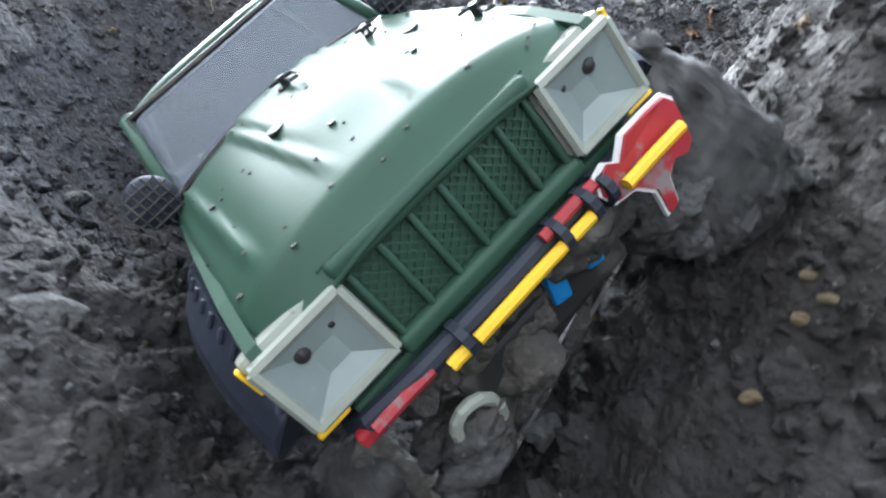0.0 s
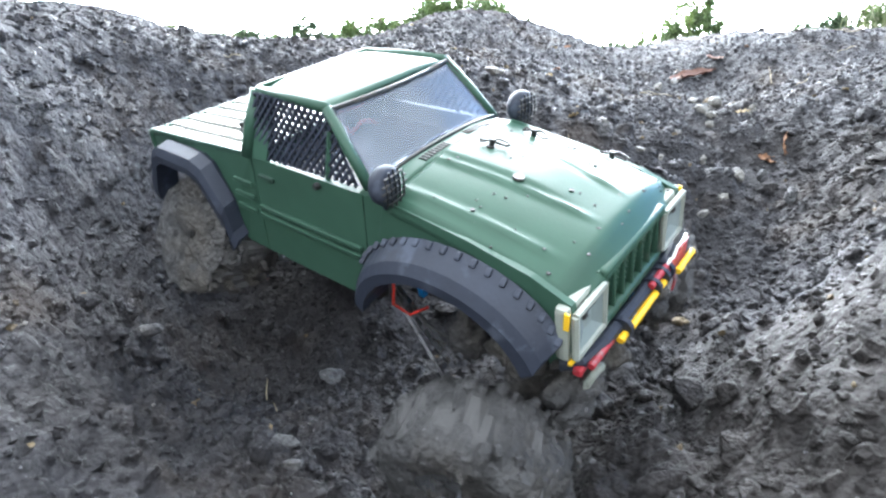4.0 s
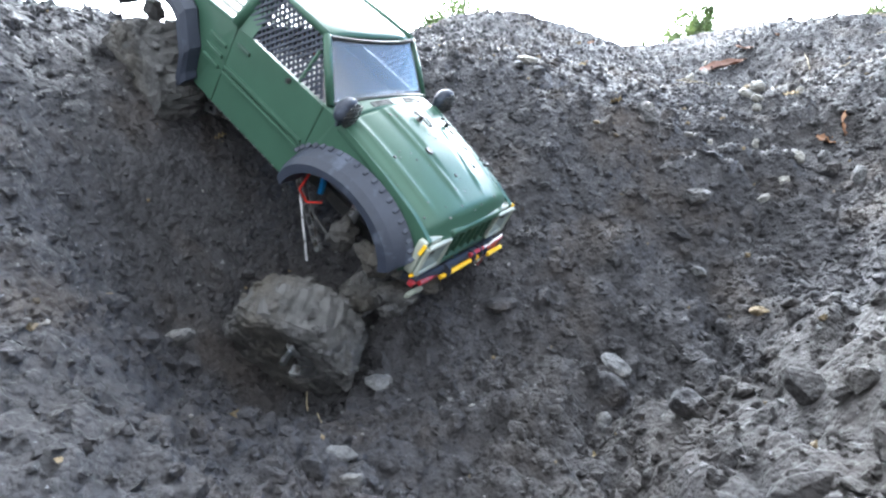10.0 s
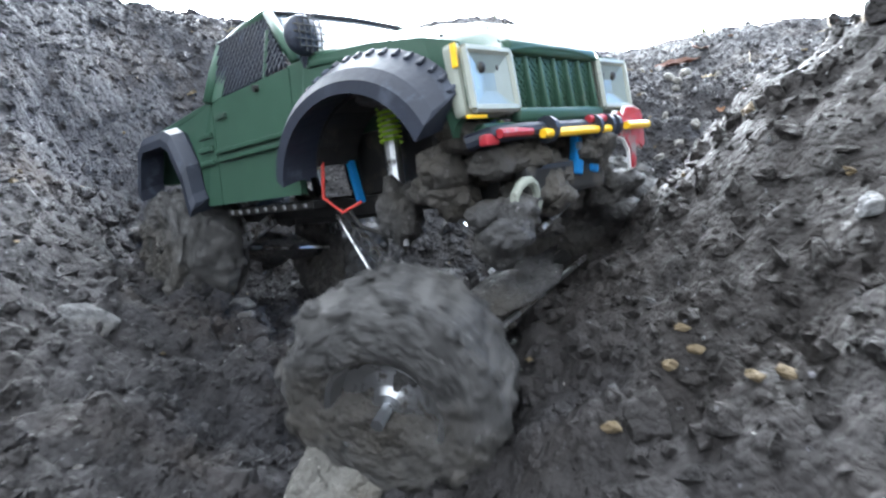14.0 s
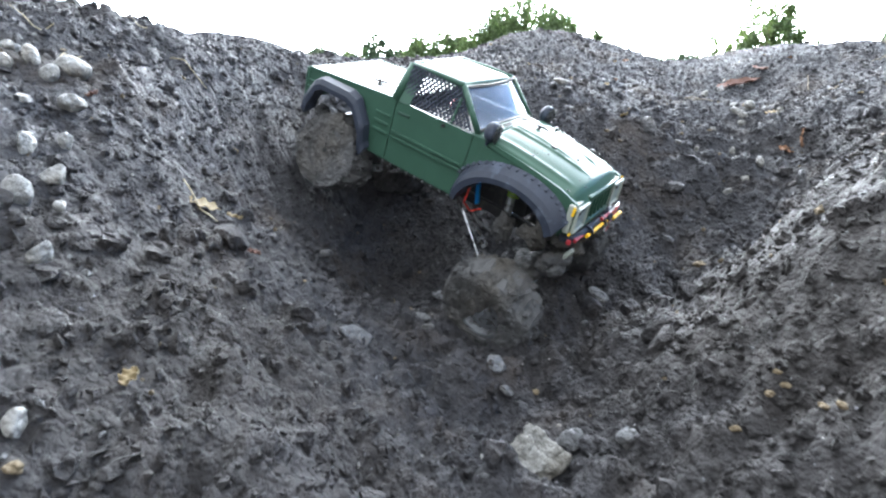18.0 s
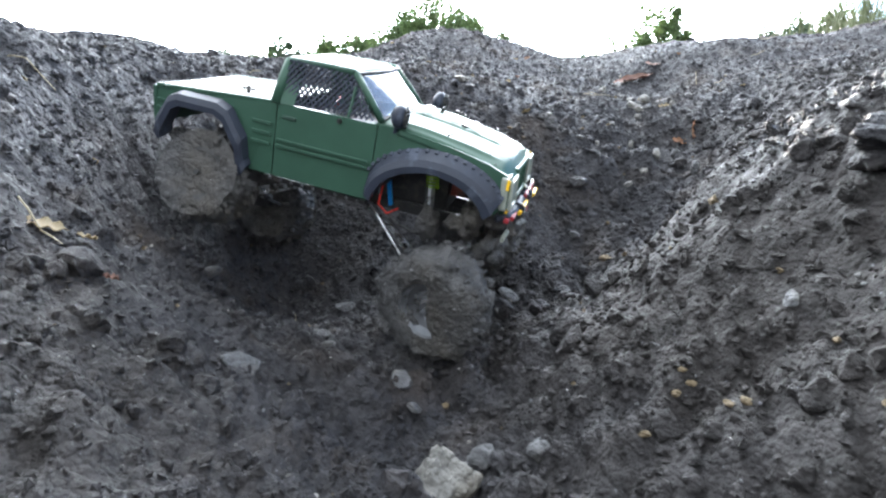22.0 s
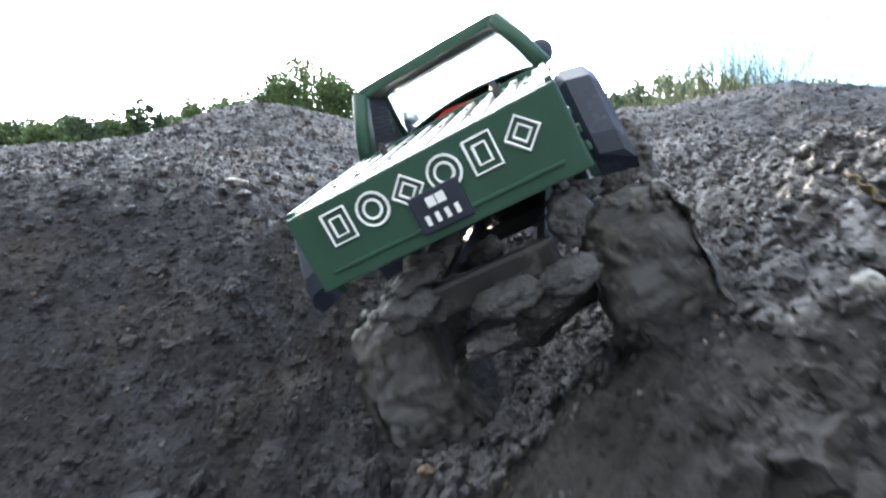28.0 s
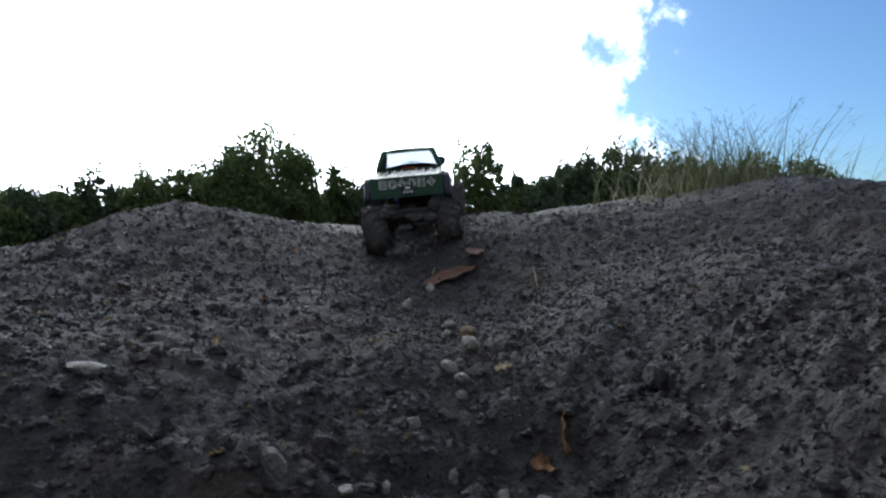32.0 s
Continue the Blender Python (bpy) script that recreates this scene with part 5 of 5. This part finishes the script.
# ---- fallen leaves ----
def leaf(name, x, y, length, width, material, label, turn, curl=0.25):
    bm = bmesh.new()

    def f(u, v):
        w = width * 0.5 * math.sin(math.pi * min(1, u * 0.94 + 0.06)) ** 0.7
        s = 2 * v - 1
        return Vector(((u - 0.5) * length, s * w, curl * length * (0.25 * s * s * math.sin(math.pi * u) + 0.5 * (u - 0.5) ** 2) + 0.002 * math.sin(u * 19) * s))
    sheet(bm, 14, 6, f, 0.0007)
    ob = part(name, bm, material)
    ob.matrix_basis = pose(x, y, ground_z(x, y) + 0.006, *turn)
    return tagged(ob, label=label, category="leaf", group="fallen leaves")


leaf("dry_leaf", 0.64, 1.67, 0.14, 0.045, LEAF_RED, "large curled dry reddish brown leaf", (12, -14, 18), 0.3)
leaf("dry_leaf", 0.71, 1.72, 0.08, 0.04, LEAF_RED, "curled dry reddish brown leaf", (8, -8, 60), 0.3)
leaf("dry_leaf", 0.552, 1.092, 0.062, 0.028, LEAF_ORANGE, "curled orange brown leaf standing on edge", (70, -30, 60), 0.4)
leaf("dry_leaf", 0.522, 1.075, 0.04, 0.02, LEAF_ORANGE, "small orange brown leaf", (30, 10, 10), 0.4)
leaf("dry_leaf", 0.537, 1.206, 0.026, 0.014, LEAF_TAN, "small pale yellow leaf", (10, -12, 0), 0.2)
leaf("dry_leaf", 0.501, 0.531, 0.035, 0.022, LEAF_TAN, "pale curled dry leaf on the bank", (20, -40, 100), 0.4)
leaf("dry_leaf", -0.334, 0.46, 0.034, 0.02, LEAF_TAN, "tan dry leaf on the bank", (10, 20, 20), 0.25)
leaf("dry_leaf", -0.31, 0.478, 0.022, 0.013, LEAF_TAN, "small tan dry leaf on the bank", (10, 20, 80), 0.25)
rng = random.Random(23)
for k in range(20):
    x, y = rng.uniform(-0.6, 0.9), rng.uniform(0.2, 1.8)
    leaf("dry_leaf", x, y, rng.uniform(0.012, 0.024), rng.uniform(0.007, 0.013), rng.choice((LEAF_TAN, LEAF_TAN, LEAF_ORANGE, LEAF_RED)), "small dry fallen leaf on the earth", (rng.uniform(-25, 25), rng.uniform(-25, 25), rng.uniform(0, 360)), 0.35)


# ---- dry stems strewn on the banks ----
rng = random.Random(31)
for k in range(30):
    x, y = (rng.uniform(-0.75, -0.15), rng.uniform(0.35, 1.4)) if k < 20 else (rng.uniform(0.3, 1.1), rng.uniform(1.3, 1.9))
    L, d = rng.uniform(0.025, 0.07), rng.uniform(0, math.tau)
    pts = []
    for q in range(5):
        u = q / 4 - 0.5
        a, b = x + math.cos(d) * L * u + 0.12 * L * math.sin(3 * u), y + math.sin(d) * L * u
        pts.append((a - x, b - y, ground_z(a, b) - ground_z(x, y) + 0.004 + 0.006 * rng.random()))
    bm = bmesh.new(); tube(bm, pts, [0.0009, 0.0009, 0.0008, 0.0007, 0.0004], 5)
    ob = part("straw", bm, STEM)
    ob.location = (x, y, ground_z(x, y))
    tagged(ob, label="thin dry straw stem lying on the earth", category="twig", group="dry stems")


# ---- trees beyond the crest ----
def tree(name, az, dist, top, width, label, material, seed, density=1.0, base=-1.0, airy=0.0, trunk=True):
    """az: degrees to the right of +y; top: degrees above level; width: metres across the crown."""
    rng = random.Random(seed)
    a = radians(az)
    cx, cy = dist * math.sin(a), dist * math.cos(a)
    h = 1.06 * (dist * math.tan(radians(top)) + 0.65) - base
    t = tagged(new(name), label=label, category="tree", group="trees behind the crest")
    t.location = (cx, cy, base)
    bm = bmesh.new()
    limbs = []
    tube(bm, [(0, 0, 0), (0.1, 0.05, h * 0.35), (-0.1, 0.1, h * 0.7), (0.05, 0, h * 0.92)], [0.03 * h, 0.024 * h, 0.014 * h, 0.004 * h], 8)
    for k in range(9):
        z = h * rng.uniform(0.25, 0.85)
        d = rng.uniform(0, math.tau)
        L = width * 0.5 * rng.uniform(0.55, 1.0) * (1.15 - 0.5 * z / h)
        e = Vector((math.cos(d) * L, math.sin(d) * L, z + L * rng.uniform(0.1, 0.6)))
        if e.z > h:
            e.z = h * 0.97
        limbs.append(e)
        tube(bm, [(0, 0, z * 0.9), Vector((0, 0, z)).lerp(e, 0.5) + Vector((0, 0, 0.03 * h)), e], [0.011 * h, 0.007 * h, 0.002 * h], 5)
    part("trunk", bm, BARK, t)
    # crown: clumps of small leaves round a rounded envelope and the limb ends, with gaps between them
    verts, faces = [], []
    clumps = []
    for k in range(20 if airy else 15):
        d, e = rng.uniform(0, math.tau), math.asin(rng.uniform(-0.35, 1.0))
        f = rng.uniform(0.3 if airy else 0.55, 0.95 if airy else 0.85)
        c = Vector((math.cos(d) * math.cos(e) * width * 0.5 * f, math.sin(d) * math.cos(e) * width * 0.5 * f, h * (0.52 + 0.4 * math.sin(e) * f)))
        clumps.append((c, min(width, h) * rng.uniform(0.1, 0.2) * (0.45 if airy else 1.15)))
    clumps += [(e, min(width, h) * rng.uniform(0.06, 0.12)) for e in limbs]
    weight = [r * r for c, r in clumps]
    off = Vector((seed * 1.7, seed * 3.1, seed * 0.7))
    for k in range(int((8000 if not airy else 7000) * density)):
        u = Vector((rng.gauss(0, 1), rng.gauss(0, 1), rng.gauss(0, 1))).normalized()
        if rng.random() < (0.2 if airy else 0.4):
            c, r = rng.choices(clumps, weight)[0]
            p = c + u * r * rng.random() ** 0.4 * (1 + 0.5 * noise.noise(u * 2.2 + c))
        else:
            f = rng.random() ** 0.4 * (0.86 + 0.35 * noise.noise(u * 1.6 + off) + 0.3 * noise.noise(u * 4.0 - off))
            p = Vector((u.x * f * width * 0.5, u.y * f * width * 0.5, h * (0.5 + 0.5 * u.z * f)))
            if noise.noise(Vector((p.x, p.y, p.z * 1.8)) * ((6.5 if airy else 4.0) / width) + off) < (0.0 if airy else -0.5):
                continue
        p.z = min(p.z, h)
        s = (0.12 + 0.16 * rng.random()) * (dist / 60)
        m = Euler((rng.uniform(0, 6), rng.uniform(0, 6), rng.uniform(0, 6))).to_matrix()
        o = len(verts)
        for a, w in ((-s, 0), (0, -s * 0.5), (s, 0), (0, s * 0.5)):
            verts.append(tuple(p + m @ Vector((a, w, 0.12 * s))))
        faces.append((o, o + 1, o + 2, o + 3))
    me = bpy.data.meshes.new("crown")
    me.from_pydata(verts, [], faces)
    me.materials.append(material)
    ob = new("crown", me)
    ob.parent = t
    return t


for i, (az, top, w, den, airy, kind) in enumerate((
        (1.9, 11.4, 9.0, 2.8, 0, 0), (8.2, 8.4, 2.2, 1.0, 1, 0), (-3.4, 7.2, 3.2, 1, 0, 0), (-5.6, 8.2, 3.6, 1, 1, 0), (-8, 7.4, 3.6, 1, 0, 0), (-10.3, 6.0, 3, 0.9, 0, 1), (-12.6, 7.3, 2.2, 0.9, 1, 1),
        (-15, 5.6, 3.6, 0.9, 0, 0), (-17.2, 5.8, 3.6, 0.9, 0, 1), (-19.4, 5.1, 3.6, 0.9, 0, 0), (-21.5, 5.2, 4, 0.9, 0, 1), (-24, 5.3, 4, 0.9, 0, 0), (-27, 5.2, 4, 0.9, 0, 0), (5.8, 6.2, 3.0, 1, 0, 0),
        (9.2, 7.7, 3.2, 1, 1, 0), (11.2, 6.8, 3, 1, 0, 1), (13.5, 6.2, 3, 0.9, 0, 0), (16, 6.4, 3, 0.9, 0, 1), (18.6, 7.0, 3, 0.9, 0, 0), (22.6, 10.6, 5.2, 2.0, 1, 0), (26.2, 7.6, 3.4, 1.2, 1, 1),
        (26.8, 6.0, 3.4, 0.9, 0, 0), (29, 6.8, 3.2, 0.9, 0, 1), (31, 8.3, 3.2, 1, 0, 1), (33.4, 8.9, 3.4, 1, 0, 1), (36, 9.5, 3.8, 1.1, 0, 0), (38.6, 8.9, 3.4, 1, 0, 1), (41.2, 8.2, 3.6, 1, 0, 0), (44, 7.6, 4, 0.9, 0, 1),
        (48, 7.0, 4.4, 0.9, 0, 0), (52, 6.4, 4.4, 0.9, 0, 1))):
    tree("tree", az, 60 + (i * 7) % 9, top, w * (1.5 if i else 1.3), ("sparse open tree against the bright sky", "dense dark green leafy tree")[0 if airy else 1], (FOLIAGE, FOLIAGE_B)[kind], 300 + i, den, airy=airy)


rng = random.Random(61)
for i in range(34):       # lower bushes fill the line between the trees
    az = -28 + i * 2.4
    top = 4.6 + 1.3 * smooth(-12, 0, az) + 0.9 * smooth(24, 34, az) + rng.uniform(-0.35, 0.5)
    if abs(az - 6.7) < 2.5:
        top = min(top, 6.0)
    tree("bush", az, 70 + (i * 5) % 7, top, 4.6, "low dark green bush behind the crest", (FOLIAGE, FOLIAGE_B)[i % 2], 700 + i, 0.45)


# ---- tall grass on the mound ----
def grass(name, cx, cy, spread, count, height, seed, label):
    rng = random.Random(seed)
    verts, faces = [], []
    for k in range(count):
        x, y = cx + rng.gauss(0, spread), cy + rng.gauss(0, spread * 0.6)
        L = height * 1.05 * rng.random() ** 0.6
        lean_d, lean_a = rng.uniform(0, math.tau), rng.uniform(0.15, 1.4)
        w = rng.uniform(0.001, 0.0022)
        side = Vector((math.cos(lean_d + 1.57), math.sin(lean_d + 1.57), 0)) * w
        p0 = Vector((x, y, ground_z(x, y) - 0.005))
        seg = 5
        for i in range(seg + 1):
            u = i / seg
            p = p0 + Vector((math.cos(lean_d) * lean_a * L * u ** 1.8, math.sin(lean_d) * lean_a * L * u ** 1.8, L * (u - 0.25 * lean_a * u * u)))
            verts += [tuple(p - side * (1 - 0.8 * u)), tuple(p + side * (1 - 0.8 * u))]
        o = len(verts) - 2 * (seg + 1)
        for i in range(seg):
            faces.append((o + 2 * i, o + 2 * i + 1, o + 2 * i + 3, o + 2 * i + 2))
        if rng.random() < 0.45:      # seed head: a few short bristles at the tip
            tip = Vector(verts[-1])
            for q in range(5):
                d = Vector((rng.gauss(0, 1), rng.gauss(0, 1), rng.uniform(-0.3, 0.9))).normalized() * height * 0.13
                o = len(verts)
                verts += [tuple(tip - side * 0.4), tuple(tip + side * 0.4), tuple(tip + d)]
                faces.append((o, o + 1, o + 2))
    me = bpy.data.meshes.new(name)
    me.from_pydata(verts, [], faces)
    me.materials.append(STRAW)
    return tagged(new(name, me), label=label, category="grass", kind="stuff")


grass("grass_clump", 1.7, 1.97, 0.17, 900, 0.25, 41, "tall thin dry green grass on the mound")
grass("grass_clump", 2.08, 1.98, 0.08, 320, 0.18, 42, "smaller tuft of tall grass on the mound")
grass("grass_tuft", -1.75, 1.75, 0.06, 70, 0.16, 43, "sparse tuft of grass on the bank top")


# ---- what moves: the truck, its wheels and axles ----
STEER = [(0, -12), (0.5, -16), (1, -22), (2, -8), (2.5, 0), (4.5, 20), (5, 24), (5.5, 24), (6, -8), (6.5, -14), (7, -12), (8, 0), (9, 30), (10, 25), (11, 26), (12, 24), (13, 30), (13.5, 30), (15.5, 5), (16, -14), (17, -14), (18, -5), (19, 26), (20, 18), (21, 6), (22, -12), (23, 25), (23.5, 25), (24, 12), (25, -15), (25.5, -20), (28, 0), (32, 0)]
SPIN = [(0, 250), (2.5, 200), (4.5, -200), (5.5, -300), (6, 300), (8, 150), (9, -120), (9.5, 60), (11, 60), (12, 250), (13.5, 200), (15.5, 450), (16, -300), (18, -150), (19, 300), (20, 400), (20.5, -300), (22, -120), (23, 150), (24, 160), (25.5, 150), (28, 250), (30, 400), (32, 300)]


TRAVEL = {
    "front_left_wheel": [(0, -0.018), (1, -0.02), (6, -0.03), (13, -0.055), (15.5, -0.045), (16, -0.04), (19, -0.05), (22, -0.06), (24, -0.1), (25.5, -0.1), (28, -0.04), (30, -0.04), (32, -0.02)],
    "front_right_wheel": [(0, -0.085), (2, -0.062), (5, -0.07), (6, -0.075), (7, -0.068), (9, -0.1), (10, -0.1), (11, -0.095), (12, -0.112), (13, -0.11), (15.5, -0.085), (16, -0.103), (16.5, -0.088), (17, -0.072), (18, -0.092),
                          (19, -0.11), (20, -0.08), (21, -0.058), (22, -0.08), (23, -0.118), (24, -0.06), (24.5, -0.045), (25, -0.035), (25.5, -0.035), (28, -0.05), (30, -0.05), (32, -0.02)],
    "rear_right_wheel": [(0, -0.01), (2, 0.0), (7, 0.0), (8, 0.0), (9, -0.02), (11, -0.01), (12, -0.025), (13, -0.03), (16.5, -0.015), (17, 0.0), (18, -0.015), (19, -0.045), (20, -0.04), (21, -0.025), (22, -0.01), (23, -0.015),
                         (24, -0.05), (24.5, -0.06), (25, -0.045), (25.5, -0.045), (28, -0.05), (29, -0.055), (30, -0.045), (31, -0.03), (32, -0.02)],
}


def ramp(rows, t):
    for (a, p), (b, q) in zip(rows, rows[1:]):
        if a <= t <= b:
            return p + (q - p) * (t - a) / (b - a)
    return rows[-1][1]


def truck_at(t):
    for (a, p), (b, q) in zip(TRUCK_PATH, TRUCK_PATH[1:]):
        if a <= t <= b:
            return p.lerp(q, (t - a) / (b - a))
    return TRUCK_PATH[-1][1]


def motions():
    walk(truck, TRUCK_PATH)
    rows = {n: [] for n in (*wheels, *axles)}
    turn, held = 0.0, {}
    steps = [i * 0.1 for i in range(321)]
    for t in steps:
        m = truck_at(t)
        turn += ramp(SPIN, t) * 0.1
        at = {}
        for n, (x, y) in HUBS.items():
            if n in TRAVEL:
                z = ramp(TRAVEL[n], t)
            else:       # the far wheels find the ground within the travel of their springs
                z = -0.07
                for _ in range(3):
                    p = m @ Vector((x, y, z))
                    z += (shape(p.x, p.y) + 0.056 - p.z) * 0.8
                z = min(-0.01, max(-0.1 if t < 26.5 else -0.055, z))
            held[n] = z if n not in held else held[n] + (z - held[n]) * 0.5
            at[n] = Vector((x, y, held[n]))
        for e in ("front", "rear"):
            l, r = at[e + "_left_wheel"], at[e + "_right_wheel"]
            tilt = math.degrees(math.atan2(l.z - r.z, l.y - r.y))
            c = (l + r) / 2
            rows[e].append((t, pose(c.x, c.y, c.z, tilt, 0, 0)))
            for n in (e + "_left_wheel", e + "_right_wheel"):
                p = at[n]
                st = ramp(STEER, t) if e == "front" else 0.0
                rows[n].append((t, pose(p.x, p.y, p.z) @ pose(0, 0, 0, 0, 0, st) @ pose(0, 0, 0, tilt, 0, 0) @ pose(0, 0, 0, 0, turn % 360, 0)))
    for n, ob in wheels.items():
        walk(ob, rows[n])
    for n, ob in axles.items():
        walk(ob, rows[n])


motions()
